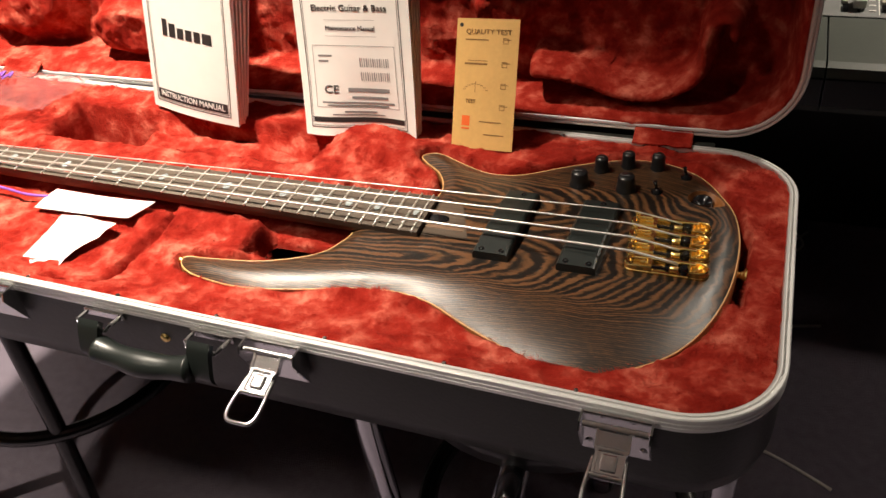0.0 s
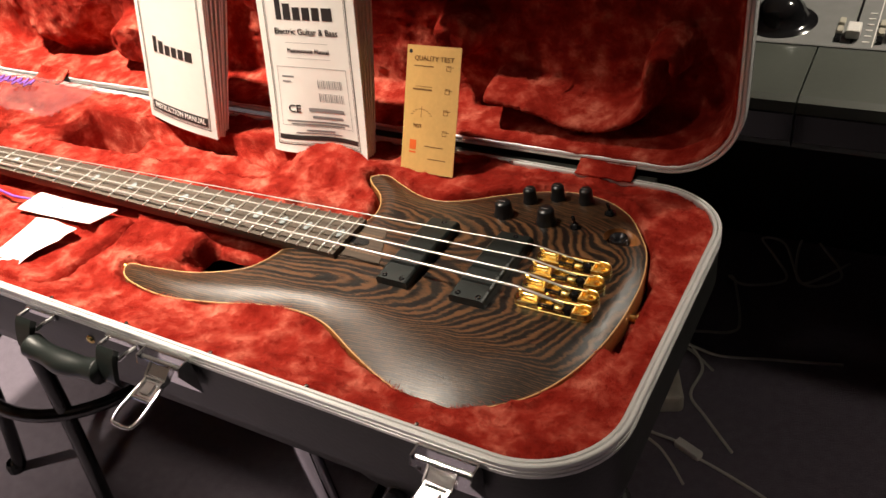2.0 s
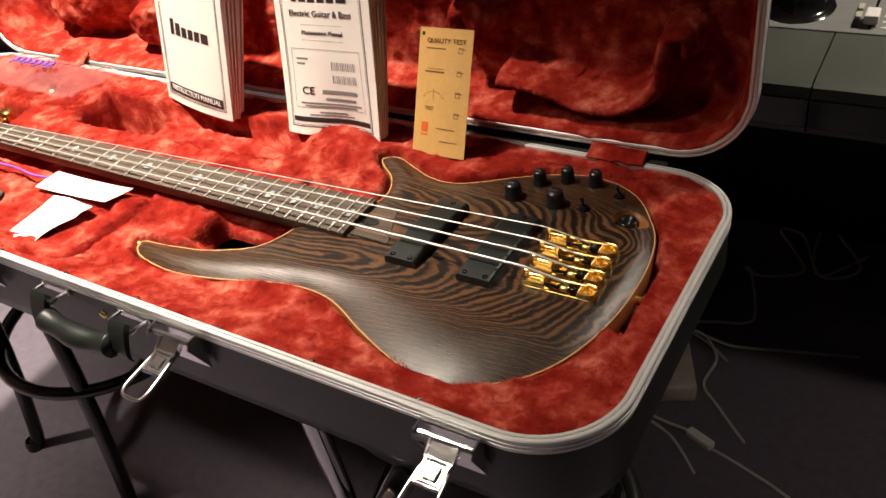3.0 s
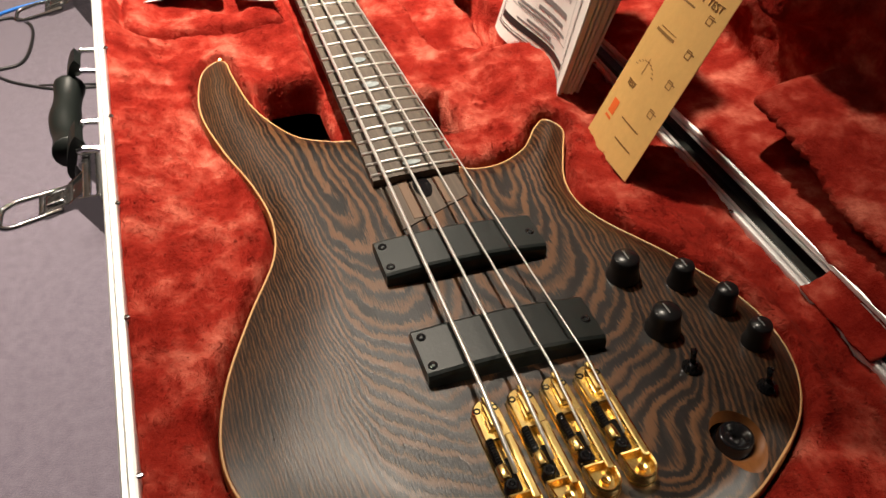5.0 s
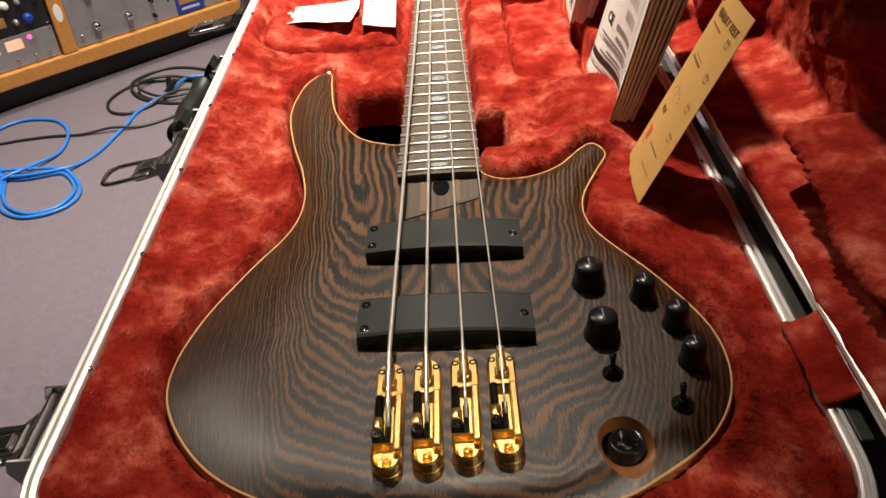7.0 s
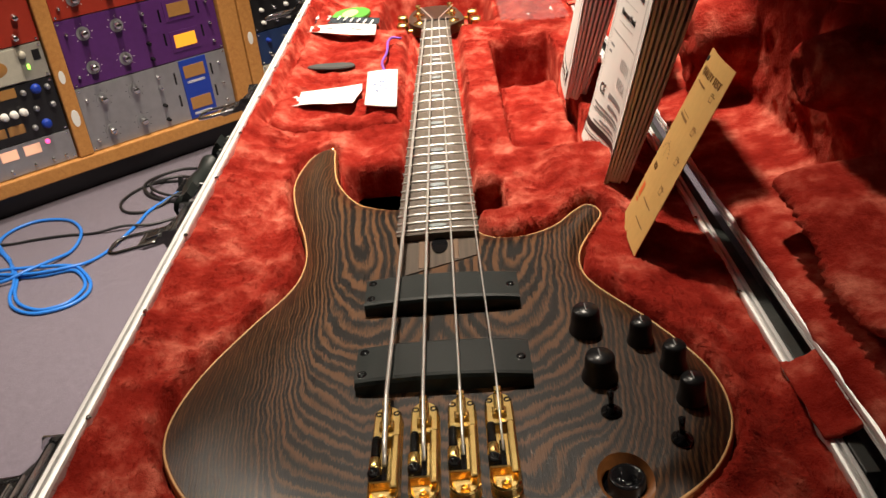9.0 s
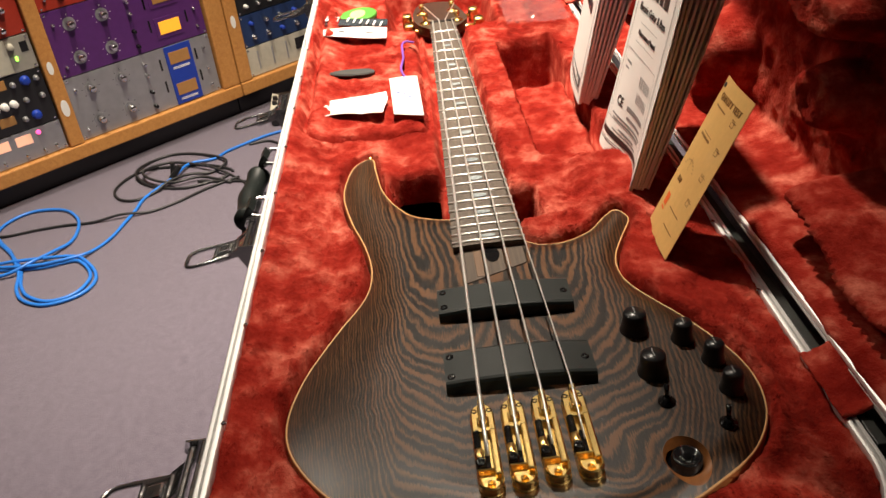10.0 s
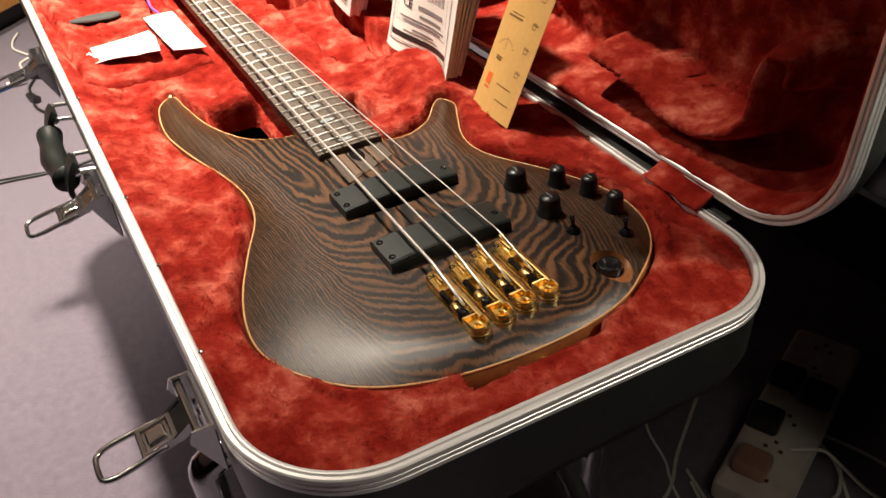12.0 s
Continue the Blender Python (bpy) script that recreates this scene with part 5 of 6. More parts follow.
def unit(name, x0, x1, y0, y1, material, label):
    ob = thing(name, rk(x0, y0), label, "audio unit", "units in the rack desk")
    w, h = x1 - x0, y1 - y0
    bm = bmesh.new()
    box(bm, (0, 0.0006, 0.0), (w, h - 0.0006, 0.004), 0.0006)
    part("front_panel", bm, material, ob)
    bm = bmesh.new()
    box(bm, (0.01, 0.004, -0.22), (w - 0.01, h - 0.004, 0.0))
    part("chassis", bm, BLACK, ob)
    for x in (0.008, w - 0.008):
        for y in ((0.008, h - 0.008) if h > 0.05 else (h / 2,)):
            bm = bmesh.new()
            lathe(bm, [(0, 0.0055), (0.0012, 0.0055), (0.0014, 0.0064), (0.0034, 0.006), (0.0036, 0.004)], 10, Matrix.Translation((x, y, 0)))
            part("screw", bm, CHROME, ob)
    return ob


def dial(ob, x, y, r, h, material, collar=None):
    bm = bmesh.new()
    lathe(bm, [(r * 1.15, 0.004), (r * 1.15, 0.006), (r, 0.0075), (r * 0.92, 0.004 + h), (r * 0.7, 0.0055 + h), (0, 0.0055 + h)], 18, Matrix.Translation((x, y, 0)))
    k = part("knob", bm, material, ob, smooth=True)
    if collar:
        bm = bmesh.new()
        lathe(bm, [(r * 1.15, 0.0042), (r * 1.9, 0.0042), (r * 1.9, 0.0062), (r * 1.2, 0.0066)], 20, Matrix.Translation((x, y, 0)))
        part("collar", bm, collar, k)


def toggle(ob, x, y):
    bm = bmesh.new()
    lathe(bm, [(0.0045, 0.004), (0.0045, 0.0075), (0.0028, 0.009)], 10, Matrix.Translation((x, y, 0)))
    tube(bm, [(x, y, 0.008), (x, y - 0.004, 0.020)], [0.0014, 0.0022], 8)
    part("toggle", bm, CHROME, ob, "small chrome toggle switch")


def pane(ob, x0, x1, y0, y1, material, name="window", z=0.0052):
    bm = bmesh.new()
    box(bm, (x0, y0, 0.0035), (x1, y1, z), 0.0006)
    return part(name, bm, material, ob)


def lamp_dot(ob, x, y, r, material):
    bm = bmesh.new()
    lathe(bm, [(r, 0.004), (r, 0.0065), (r * 0.6, 0.0085), (0, 0.009)], 12, Matrix.Translation((x, y, 0)))
    part("indicator", bm, material, ob, smooth=True)


def module_bay(x0, y0, material, name, label, lit=False):
    ob = unit(name, x0, x0 + 0.4735, y0, y0 + 0.188, material, label)
    for kx in (0.068, 0.165):
        for ky in (0.046, 0.142):
            dial(ob, kx, ky, 0.010, 0.020, CHROME, SILVER)
            for a in range(7):
                w = radians(-130 + 260 * a / 6)
                bm = bmesh.new()
                box(bm, (-0.0007, 0.024, 0.0036), (0.0007, 0.028, 0.0043), 0.0, Matrix.Translation((kx, ky, 0)) @ Matrix.Rotation(-w, 4, "Z"))
                part("scale_mark", bm, INK if material == SILVER else PAPER, ob)
    for ky in (0.025, 0.070, 0.124, 0.158):
        dial(ob, 0.242, ky, 0.0055, 0.014, GLOSS if ky < 0.1 else CHROME)
    for ky in (0.05, 0.12):
        pane(ob, 0.292, 0.298, ky, ky + 0.036, GLOSS, "slot")
        pane(ob, 0.415, 0.421, ky, ky + 0.036, GLOSS, "slot")
    for kx, ky in ((0.445, 0.03), (0.445, 0.085), (0.445, 0.15), (0.022, 0.03), (0.022, 0.15)):
        dial(ob, kx, ky, 0.0045, 0.008, CHROME)
    return ob


low = module_bay(-0.0165, 0.001, SILVER, "silver_preamp", "brushed silver unit with chrome knobs and blue meters")
bm = bmesh.new()
box(bm, (0.315, 0.002, 0.004), (0.405, 0.186, 0.0075), 0.001)
blue = part("blue_module", bm, BLUEP, low, "bright blue meter module")
for y in (0.030, 0.130):
    bm = bmesh.new()
    box(bm, (0.325, y, 0.0070), (0.394, y + 0.038, 0.0086), 0.001)
    part("meter_window", bm, AMBER, blue, "amber meter window")
for y in (0.018, 0.118):
    for dx in (0, 1):
        bm = bmesh.new()
        box(bm, (0.330, y - 0.004 * dx, 0.0074), (0.388, y - 0.004 * dx + 0.0022, 0.0081))
        part("printed_bar", bm, PAPER, blue)
high = module_bay(-0.0165, 0.191, VIOLET, "purple_preamp", "purple-faced unit with chrome knobs and a lit orange meter")
for y, mt in ((0.036, LIT), (0.128, AMBER)):
    pane(high, 0.310, 0.402, y - 0.012, y + 0.050, VIOLET, "meter_bezel", 0.006)
    pane(high, 0.322, 0.391, y, y + 0.038, mt, "meter_window", 0.0075)
top = module_bay(-0.0165, 0.381, REDP, "upper_preamp", "dark red unit with chrome knobs")

u1 = unit("silver_compressor", -0.55, -0.065, 0.001, 0.088, SILVER, "silver unit with warm windows and small toggles")
for x in (0.29, 0.353):
    pane(u1, x, x + 0.045, 0.048, 0.076, WARML)
lamp_dot(u1, 0.420, 0.072, 0.0065, PINK)
for x in (0.306, 0.370, 0.420, 0.455):
    toggle(u1, x, 0.019)
for x, y in ((0.251, 0.065), (0.248, 0.018), (0.15, 0.04), (0.20, 0.04)):
    dial(u1, x, y, 0.010, 0.018, GLOSS, SILVER)
u2 = unit("black_equaliser", -0.55, -0.065, 0.090, 0.244, BLACK, "black unit with white knobs and amber windows")
for x, y in ((0.312, 0.123), (0.361, 0.123), (0.303, 0.024), (0.353, 0.024)):
    pane(u2, x - 0.022, x + 0.022, y, y + 0.026, AMBER)
for k in range(7):
    dial(u2, 0.232 + 0.0255 * k, 0.080, 0.0095, 0.018, PAPER)
for x, y in ((0.435, 0.132), (0.433, 0.032)):
    dial(u2, x, y, 0.012, 0.014, BLUEP)
for x, y in ((0.465, 0.08), (0.42, 0.08), (0.465, 0.13), (0.40, 0.13), (0.40, 0.03), (0.27, 0.13), (0.27, 0.03)):
    dial(u2, x, y, 0.007, 0.012, SILVER)
u3 = unit("cream_unit", -0.55, -0.065, 0.246, 0.342, WARMGREY, "grey unit with a cream plate and an oval window")
pane(u3, 0.0, 0.418, 0.004, 0.092, CREAM, "cream_plate", 0.007)
bm = bmesh.new()
lathe(bm, [(0, 0.0078), (0.030, 0.0076), (0.034, 0.0068)], 32, Matrix.Translation((0.350, 0.048, 0)) @ Matrix.Diagonal((1.0, 0.65, 1, 1)))
part("oval_window", bm, AMBER, u3, "dark oval meter window", True)
lamp_dot(u3, 0.436, 0.040, 0.004, GREENL), lamp_dot(u3, 0.436, 0.034, 0.004, GREENL)
pane(u3, 0.455, 0.475, 0.05, 0.078, BLACK, "button")
dial(u3, 0.428, 0.072, 0.009, 0.014, CREAM)
u4 = unit("red_unit", -0.55, -0.065, 0.344, 0.52, REDP, "orange-red unit with small lamps and a chrome knob")
for x, y in ((0.36, 0.022), (0.385, 0.022)):
    lamp_dot(u4, x, y, 0.003, REDL)
dial(u4, 0.425, 0.02, 0.008, 0.016, CHROME), dial(u4, 0.44, 0.07, 0.008, 0.016, CHROME)
u5 = unit("cream_mixer", 0.576, 1.062, 0.001, 0.098, CREAM, "cream unit with dark slots and a square meter")
for k in range(7):
    pane(u5, 0.040 + 0.058 * k, 0.046 + 0.058 * k, 0.02, 0.080, SILVER, "slider")
pane(u5, 0.196, 0.240, 0.040, 0.078, GLOSS, "square_meter", 0.007)
u6 = unit("blue_unit", 0.576, 1.062, 0.100, 0.205, NAVY, "navy blue unit with rows of chrome knobs")
for k in range(8):
    for y in (0.03, 0.075):
        dial(u6, 0.04 + 0.058 * k, y, 0.007, 0.014, CHROME if (k + int(y * 50)) % 3 else BLUEP)
u7 = unit("black_unit", 0.576, 1.062, 0.207, 0.40, BLACK, "black unit crowded with small chrome knobs")
for k in range(10):
    for y in (0.025, 0.065, 0.105, 0.15):
        dial(u7, 0.035 + 0.046 * k, y, 0.006, 0.012, CHROME if (k * 3 + int(y * 100)) % 2 else PAPER)


# ---- mixing console behind the case ----
CONSOLE = plain("console_green_grey", (0.062, 0.070, 0.058), 0.45, 0, 0.1, 120, 0.1)
CONSOLE_TOP = plain("console_panel", (0.20, 0.205, 0.20), 0.5)


def mixing_console():
    ob = thing("mixing_console", pose(0, 0.38, 0), "green-grey mixing console with white faders on a dark base", "mixing console")
    for x0, x1 in ((-1.3, 0.150), (0.152, 1.4)):
        bm = bmesh.new()
        prof = [(0.0, Z0 - 0.014), (0.004, Z0 - 0.004), (0.014, Z0), (0.135, Z0 + 0.004), (0.135, Z0 - 0.10), (0.0, Z0 - 0.06)]
        a = [bm.verts.new((x0, y, z)) for y, z in prof]
        b = [bm.verts.new((x1, y, z)) for y, z in prof]
        n = len(prof)
        for k in range(n):
            bm.faces.new((a[k], a[(k + 1) % n], b[(k + 1) % n], b[k]))
        bm.faces.new(a[::-1]), bm.faces.new(b)
        bmesh.ops.recalc_face_normals(bm, faces=bm.faces[:])
        part("armrest", bm, CONSOLE, ob, "smooth green-grey armrest")
        bm = bmesh.new()
        box(bm, (x0, -0.002, Z0 - 0.052), (x1, 0.004, Z0 - 0.016), 0.001)
        part("front_trim", bm, GLOSS, ob, "gloss dark trim")
    up = Matrix.Translation((0, 0.135, Z0 + 0.004)) @ Matrix.Rotation(radians(6), 4, "X")
    bm = bmesh.new()
    box(bm, (-1.3, 0.0, -0.08), (1.4, 0.75, 0.002), 0.002, up)
    deck = part("deck", bm, CONSOLE_TOP, ob, "grey channel panel")
    bm = bmesh.new()
    box(bm, (-1.25, 0.62, 0.0), (1.35, 0.80, Z0 - 0.03))
    part("pedestal", bm, BLACK, ob, "black base of the console")
    for k in range(14):
        x = 0.186 + 0.0465 * k
        y = 0.028 + 0.006 * ((k * 7) % 3)
        bm = bmesh.new()
        box(bm, (x - 0.0015, 0.010, 0.0), (x + 0.0015, 0.13, 0.0026), 0, up)
        part("fader_slot", bm, GLOSS, deck)
        bm = bmesh.new()
        vs = box(bm, (x - 0.008, y - 0.012, 0.004), (x + 0.008, y + 0.012, 0.016), 0.002, up)
        part("fader_cap", bm, PAPER, deck, "white fader cap")
        for j in range(6):
            bm = bmesh.new()
            box(bm, (x + 0.012, 0.014 + j * 0.014, 0.0), (x + 0.020, 0.0165 + j * 0.014, 0.0028), 0, up)
            part("scale_mark", bm, PAPER, deck)
        bm = bmesh.new()
        box(bm, (x + 0.0232, 0.004, 0.0), (x + 0.0245, 0.16, 0.0027), 0, up)
        part("channel_line", bm, PAPER, deck)
        for j in range(3):
            bm = bmesh.new()
            box(bm, (x - 0.020, 0.012 + 0.02 * j, 0.0), (x - 0.013, 0.026 + 0.02 * j, 0.006), 0.001, up)
            part("button", bm, CREAM if j else GLOSS, deck)
    bm = bmesh.new()
    lathe(bm, [(0.0, 0.034), (0.018, 0.030), (0.030, 0.018), (0.033, 0.004), (0.040, 0.003), (0.046, 0.0)], 28, up @ Matrix.Translation((0.095, 0.055, 0.002)))
    part("trackball", bm, GLOSS, deck, "dark glossy trackball", True)
    return ob


mixing_console()


def keyboard():
    """A slim computer keyboard lying on the armrest of the console."""
    ob = thing("keyboard", pose(0.046, 0.398, Z0 + 0.0005, 2.0, 0, 1), "slim white computer keyboard lying on the console armrest", "keyboard")
    bm = bmesh.new()
    box(bm, (-0.285, 0.0, 0.0), (0.0, 0.116, 0.007), 0.002)
    part("body", bm, PAPER, ob, "white plastic body")
    bm = bmesh.new()
    box(bm, (-0.0082, -0.0082, 0.0), (0.0082, 0.0082, 0.0034), 0.0012)
    key = part("key", bm, PAPER, ob)
    key.location = (-0.0125, 0.0140, 0.0068)
    for r in range(6):
        for k in range(14 if r else 13):
            if r + k:
                ob2 = new("key", key.data)
                ob2.parent, ob2.location = ob, (-0.0125 - 0.0195 * k - 0.003 * (r % 2), 0.0140 + 0.0180 * r, 0.0068)


keyboard()


# ---- floor: power strip, cables, pedal ----
def cable(name, pts, r, material, label, steps=6):
    ob = thing(name, pose(0, 0, 0), label, "cable")
    bm = bmesh.new()
    tube(bm, smooth_line([(p[0], p[1], p[2] if len(p) > 2 else r + 0.0005) for p in pts], steps), r, 8)
    part("jacket", bm, material, ob, smooth=True)
    return ob


BLUE_CABLE = plain("blue_rubber", (0.02, 0.17, 0.60), 0.4)
BLACK_CABLE = plain("black_rubber", (0.012, 0.012, 0.013), 0.45)
WHITE_CABLE = plain("white_rubber", (0.62, 0.60, 0.55), 0.5)

cable("blue_cable", [(-2.178, -0.280), (-2.15, -0.34), (-2.120, -0.434), (-2.085, -0.542), (-2.0, -0.655), (-1.946, -0.697), (-1.912, -0.767, 0.012), (-1.821, -0.796, 0.014), (-1.735, -0.856), (-1.658, -0.866), (-1.595, -0.878), (-1.521, -0.893), (-1.467, -0.92), (-1.43, -0.95, 0.012),
                     (-1.404, -1.043, 0.014), (-1.416, -1.136, 0.012), (-1.446, -1.239), (-1.522, -1.336), (-1.579, -1.318), (-1.542, -1.246), (-1.499, -1.198), (-1.432, -1.168, 0.014), (-1.384, -1.173, 0.014), (-1.355, -1.238), (-1.374, -1.175),
                     (-1.382, -1.107, 0.012), (-1.415, -1.062, 0.018), (-1.47, -1.025, 0.012), (-1.524, -1.0), (-1.602, -1.005), (-1.666, -1.033), (-1.716, -1.087), (-1.725, -1.173), (-1.674, -1.225), (-1.603, -1.226), (-1.506, -1.153)],
      0.0045, BLUE_CABLE, "bright blue cable looped on the carpet", steps=5)
cable("blue_cable", [(-1.602, -1.345), (-1.587, -1.274), (-1.568, -1.218), (-1.507, -1.158), (-1.411, -1.092), (-1.327, -1.059), (-1.275, -1.022), (-1.244, -0.963), (-1.263, -0.911), (-1.312, -0.892), (-1.354, -0.9),
                     (-1.402, -0.932), (-1.421, -0.965), (-1.404, -1.043), (-1.42, -1.197), (-1.414, -1.312)], 0.0045, BLUE_CABLE, "bright blue cable looped on the carpet", steps=5)
cable("blue_cable", [(-1.506, -1.153), (-1.383, -1.084, 0.01), (-1.315, -1.066), (-1.260, -1.030), (-1.230, -0.969), (-1.249, -0.905), (-1.293, -0.876), (-1.347, -0.884), (-1.41, -0.926), (-1.435, -0.963, 0.01), (-1.439, -1.043, 0.012),
                     (-1.439, -1.124, 0.012), (-1.443, -1.222), (-1.45, -1.45)], 0.0045, BLUE_CABLE, "bright blue cable looped on the carpet", steps=5)
cable("black_cable", [(-1.578, -1.364), (-1.59, -1.276, 0.014), (-1.596, -1.199), (-1.611, -1.127), (-1.62, -1.051), (-1.619, -0.972), (-1.631, -0.897, 0.012), (-1.643, -0.822), (-1.684, -0.753), (-1.745, -0.687), (-1.80, -0.60)],
      0.0038, BLACK_CABLE, "thin black cable lying across the carpet")
cable("coiled_cable", [(-1.843, -0.624), (-1.867, -0.646), (-1.911, -0.724), (-1.922, -0.813), (-1.92, -0.9), (-1.871, -0.946), (-1.802, -0.962), (-1.743, -0.935), (-1.723, -0.885), (-1.756, -0.837), (-1.8, -0.799, 0.016), (-1.839, -0.75, 0.012),
                       (-1.852, -0.685), (-1.909, -0.654, 0.012), (-1.989, -0.741), (-2.014, -0.836), (-1.977, -0.898), (-1.909, -0.921, 0.012), (-1.851, -0.904, 0.012), (-1.798, -0.849), (-1.766, -0.757), (-1.785, -0.687), (-1.815, -0.636),
                       (-1.839, -0.657, 0.012), (-1.886, -0.718, 0.014), (-1.937, -0.826, 0.012), (-1.894, -0.889, 0.018), (-1.842, -0.878, 0.018), (-1.792, -0.797, 0.014), (-1.812, -0.71, 0.012), (-1.767, -0.618)],
      0.0042, BLACK_CABLE, "black cable coiled loosely on the carpet", steps=5)
for dx in (0.0, 0.028):
    bm = bmesh.new()
    tube(bm, [(-1.851 + dx, -0.800, 0.012), (-1.858 + dx, -0.796 + dx, 0.045)], [0.009, 0.007], 10)
    part("plug", bm, BLACK, bpy.data.objects["coiled_cable"], "black plug standing up")

cable("white_cable", [(-0.14, 0.60), (-0.018, 0.655), (0.05, 0.677), (0.06, 0.714), (0.024, 0.827), (0.011, 0.837), (0.048, 0.822), (0.115, 0.862), (0.08, 0.93), (0.045, 0.983), (0.092, 0.977), (0.148, 0.851, 0.01), (0.212, 0.901),
                      (0.17, 0.98), (0.127, 1.03), (0.122, 0.937), (0.147, 0.86), (0.22, 0.95)], 0.0028, WHITE_CABLE, "thin white cable tangled on the dark carpet")
w = cable("white_lead", [(-0.12, 0.42), (-0.022, 0.396), (0.03, 0.390), (0.05, 0.38), (0.071, 0.37), (0.13, 0.352), (0.195, 0.328), (0.27, 0.29)], 0.0026, WHITE_CABLE, "white lead with a small connector on the carpet")
bm = bmesh.new()
box(bm, (-0.024, -0.008, 0.0), (0.024, 0.008, 0.014), 0.003, Matrix.Translation((0.055, 0.378, 0)) @ Matrix.Rotation(radians(-22), 4, "Z"))
part("connector", bm, PAPER, w, "white inline connector")
cable("white_lead", [(-0.10, 0.41), (-0.006, 0.376), (0.030, 0.350), (0.066, 0.310)], 0.0026, WHITE_CABLE, "short thin white lead on the carpet")
cable("white_lead", [(-0.10, 0.63), (-0.016, 0.612), (0.047, 0.569)], 0.0026, WHITE_CABLE, "short thin white lead by the power strip")
cable("white_lead", [(-0.25, 0.58), (-0.211, 0.522), (-0.15, 0.43), (-0.106, 0.374), (-0.08, 0.30)], 0.0028, WHITE_CABLE, "thin white lead on the carpet")
cable("white_lead", [(-0.24, 0.44), (-0.201, 0.419), (-0.15, 0.405), (-0.111, 0.384), (-0.04, 0.36)], 0.0022, WHITE_CABLE, "thin white lead on the carpet")
cable("white_lead", [(-0.04, 0.53, 0.06), (-0.02, 0.58, 0.045), (0.005, 0.60, 0.02), (0.05, 0.61), (0.13, 0.63), (0.25, 0.66)], 0.0028, WHITE_CABLE, "thin white lead leaving the power strip")
cable("white_lead", [(0.0, 0.60, 0.02), (0.03, 0.56, 0.012), (0.025, 0.50), (0.06, 0.46), (0.12, 0.40)], 0.0028, WHITE_CABLE, "thin white lead leaving the power strip")


def power_strip():
    ob = thing("power_strip", pose(-0.098, 0.607, 0, 0, 0, 24), "worn white power strip with black plugs on the floor", "power strip")
    white = plain("worn_white_plastic", (0.52, 0.48, 0.41), 0.5, 0, 0.25, 30)
    bm = bmesh.new()
    box(bm, (-0.052, -0.19, 0.0), (0.052, 0.19, 0.042), 0.010, None, 3)
    part("housing", bm, white, ob, "stained white plastic housing")
    for y in (-0.15, -0.09, -0.03, 0.03, 0.09, 0.15):
        bm = bmesh.new()
        for dx, dy in ((-0.011, 0), (0.011, 0), (0, 0.014)):
            box(bm, (dx - 0.003, y + dy - 0.003, 0.040), (dx + 0.003, y + dy + 0.003, 0.0428))
        part("socket", bm, plain("brown_contact", (0.10, 0.04, 0.015), 0.6), ob, "dark socket holes")
    for x, y, mt in ((-0.028, 0.050, BLACK), (0.023, 0.037, BLACK), (-0.027, -0.050, BLACK), (-0.014, -0.140, plain("pinkish_plug", (0.34, 0.19, 0.13), 0.5))):
        bm = bmesh.new()
        box(bm, (x - 0.024, y - 0.022, 0.0405), (x + 0.024, y + 0.022, 0.068), 0.008, None, 3)
        part("plug", bm, mt, ob)


power_strip()


def pedal():
    ob = thing("effects_pedal", pose(-2.24, -0.464, 0, 0, 0, 4), "black effects box with a cream top and a faded salmon label", "pedal")
    bm = bmesh.new()
    box(bm, (-0.082, -0.086, 0.004), (0.082, 0.086, 0.055), 0.004)
    part("box", bm, BLACK, ob)
    for x in (-0.066, 0.066):
        for y in (-0.070, 0.070):
            bm = bmesh.new()
            lathe(bm, [(0.008, 0), (0.009, 0.005), (0, 0.005)], 12, Matrix.Translation((x, y, 0)))
            part("rubber_foot", bm, BLACK, ob)
    bm = bmesh.new()
    top = [bm.verts.new((x, y, 0.0545)) for x, y in ((-0.078, -0.082), (-0.058, -0.060), (0.050, -0.060), (0.050, 0.010), (-0.050, 0.020), (-0.078, 0.050), (-0.078, 0.082), (0.078, 0.082), (0.078, -0.082))]
    bm.faces.new(top)
    r = bmesh.ops.extrude_face_region(bm, geom=bm.faces[:])
    bmesh.ops.translate(bm, verts=[v for v in r["geom"] if isinstance(v, bmesh.types.BMVert)], vec=(0, 0, 0.002))
    bmesh.ops.recalc_face_normals(bm, faces=bm.faces[:])
    face = part("top_plate", bm, CREAM, ob, "cream printed top")
    bm = bmesh.new()
    bm.faces.new([bm.verts.new((x, y, 0.0561)) for x, y in ((-0.050, -0.040), (-0.010, -0.046), (0.044, -0.040), (0.052, -0.005), (0.040, 0.024), (0.005, 0.014), (-0.030, 0.020), (-0.054, 0.000))])
    r = bmesh.ops.extrude_face_region(bm, geom=bm.faces[:])
    bmesh.ops.translate(bm, verts=[v for v in r["geom"] if isinstance(v, bmesh.types.BMVert)], vec=(0, 0, 0.0008))
    bmesh.ops.recalc_face_normals(bm, faces=bm.faces[:])
    part("label", bm, plain("faded_salmon", (0.50, 0.22, 0.17), 0.5), face, "faded salmon label")
    for x, y in ((0.030, -0.068), (-0.010, -0.068), (0.020, 0.056), (-0.030, 0.050)):
        bm = bmesh.new()
        lathe(bm, [(0.009, 0.0560), (0.008, 0.069), (0, 0.070)], 16, Matrix.Translation((x, y, 0)))
        part("knob", bm, BLACK, face)


pedal()

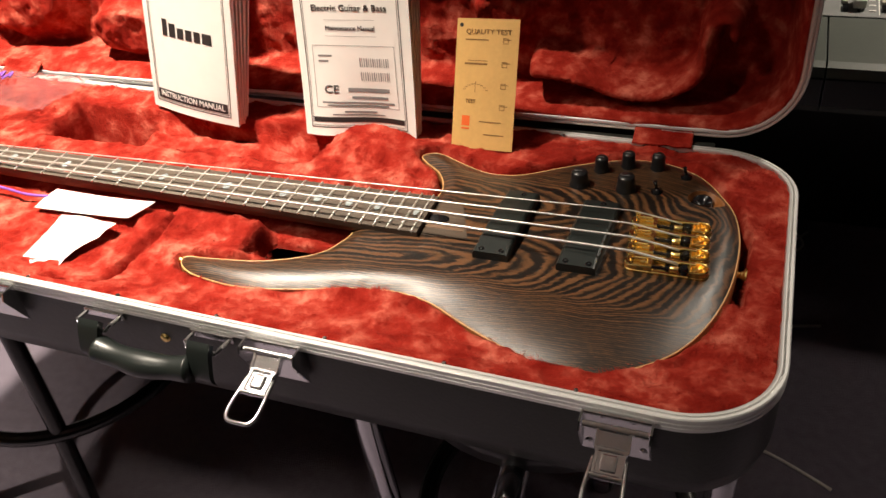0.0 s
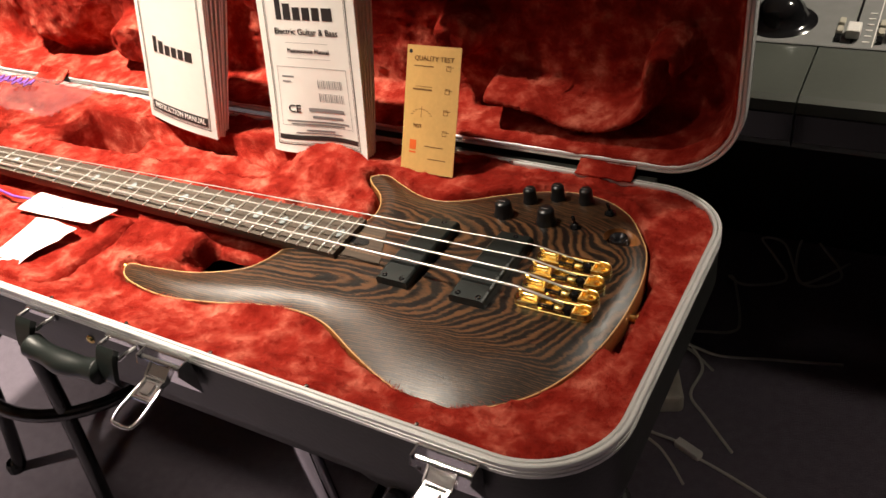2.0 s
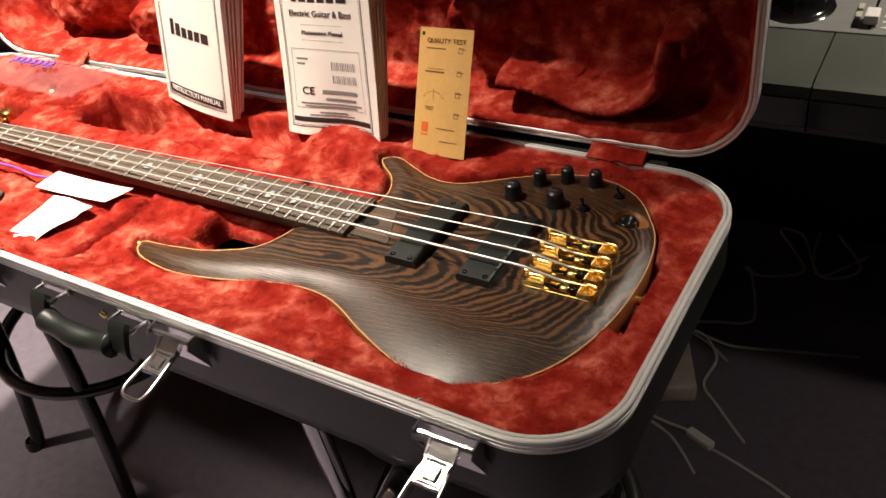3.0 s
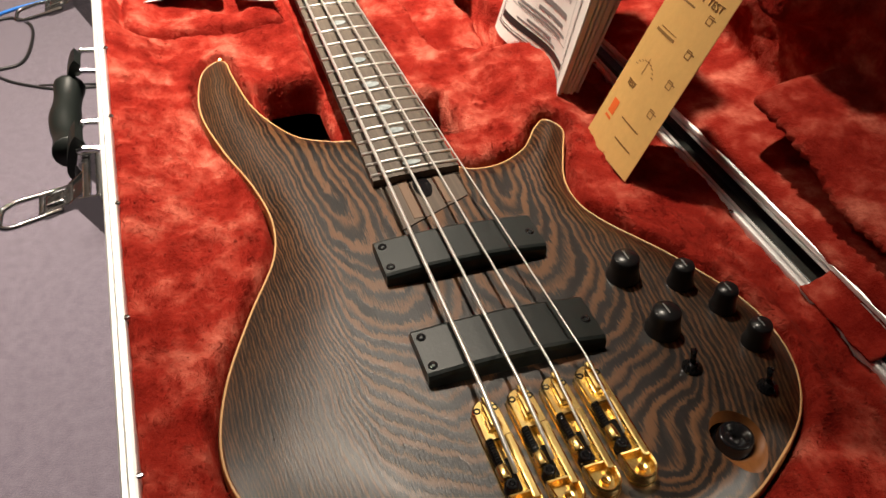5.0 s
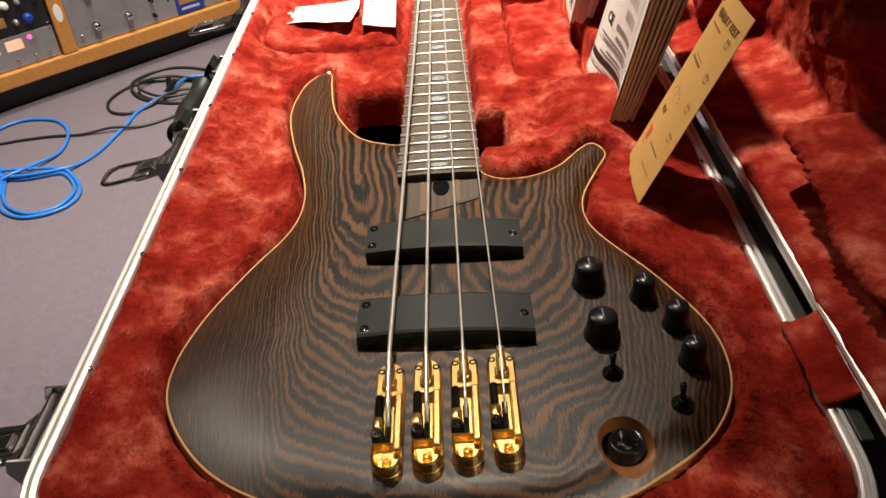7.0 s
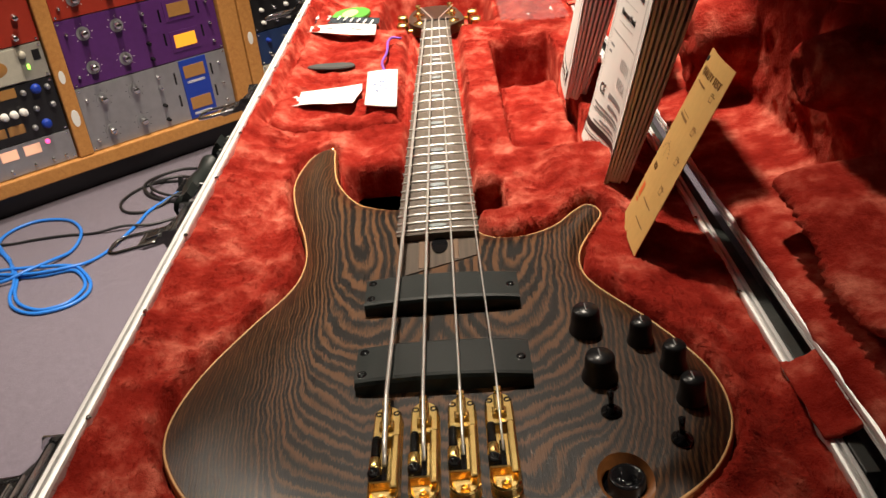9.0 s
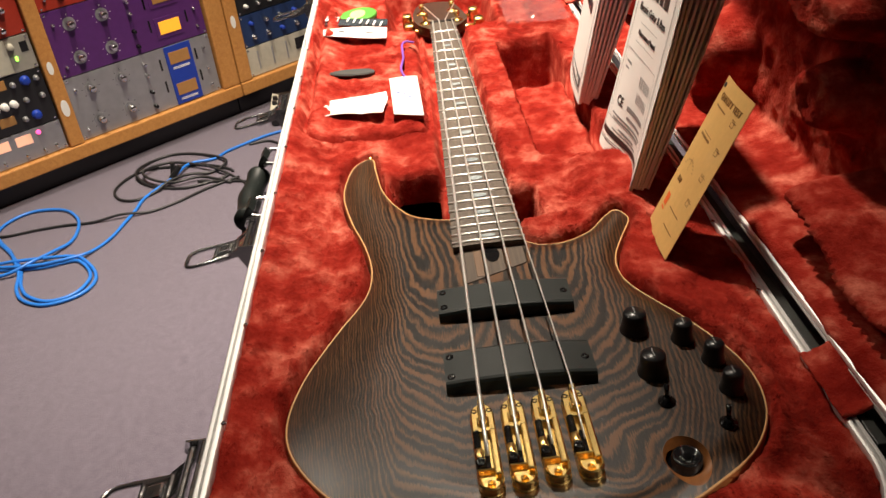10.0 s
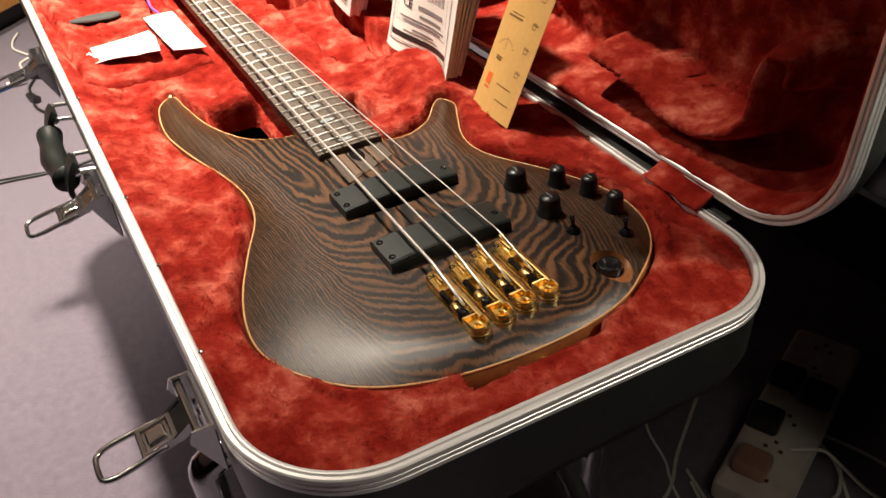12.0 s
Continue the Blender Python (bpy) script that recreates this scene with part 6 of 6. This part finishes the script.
w = cable("white_loop", [(-2.60, -0.208), (-2.54, -0.230), (-2.47, -0.238), (-2.41, -0.215), (-2.37, -0.200), (-2.33, -0.235), (-2.25, -0.232), (-2.20, -0.245), (-2.178, -0.275)], 0.004, WHITE_CABLE, "white cable looped on the carpet by the rack")
for x, y, a, mt, label in ((-2.178, -0.262, 100, PAPER, "white plug"), (-2.195, -0.205, 60, BLACK, "black connector"), (-2.04, -0.236, 20, BLACK, "black connector")):
    bm = bmesh.new()
    tube(bm, [Matrix.Translation((x, y, 0.012)) @ Matrix.Rotation(radians(a), 4, "Z") @ Vector((q, 0, 0)) for q in (-0.028, -0.012, -0.010, 0.024, 0.026)], [0.007, 0.008, 0.0115, 0.0115, 0.008], 12)
    part("plug", bm, mt, w, label)
cable("black_lead", [(-2.18, -0.215), (-2.13, -0.236), (-2.07, -0.236), (-1.98, -0.236), (-1.90, -0.20)], 0.004, BLACK_CABLE, "black lead with a connector on the carpet")
cable("black_cable", [(-2.024, -0.602), (-2.035, -0.541), (-1.98, -0.495), (-1.89, -0.488), (-1.782, -0.506), (-1.76, -0.556), (-1.772, -0.598), (-1.784, -0.654), (-1.80, -0.72)], 0.0038, BLACK_CABLE, "black cable looped on the carpet before the rack")
cable("black_lead", [(-1.838, -0.642), (-1.785, -0.598), (-1.706, -0.542), (-1.661, -0.488), (-1.622, -0.42), (-1.611, -0.351), (-1.595, -0.274), (-1.591, -0.21), (-1.60, -0.12)], 0.0032, BLACK_CABLE, "thin black lead running over the carpet")


def carpet_seam():
    bm = bmesh.new()
    a, b = Vector((-1.66, -0.467, 0.0)), Vector((-1.56, -0.106, 0.0))
    n = (b - a).cross(Vector((0, 0, 1))).normalized() * 0.0035
    bm.faces.new([bm.verts.new(p) for p in (a - n, b - n, b + n, a + n)])
    r = bmesh.ops.extrude_face_region(bm, geom=bm.faces[:])
    bmesh.ops.translate(bm, verts=[v for v in r["geom"] if isinstance(v, bmesh.types.BMVert)], vec=(0, 0, 0.002))
    bmesh.ops.recalc_face_normals(bm, faces=bm.faces[:])
    link("carpet_seam", bm, BLACK)
    tagged(bpy.data.objects["carpet_seam"], "dark strip along the seam of the carpet", "seam", kind="structure")


carpet_seam()
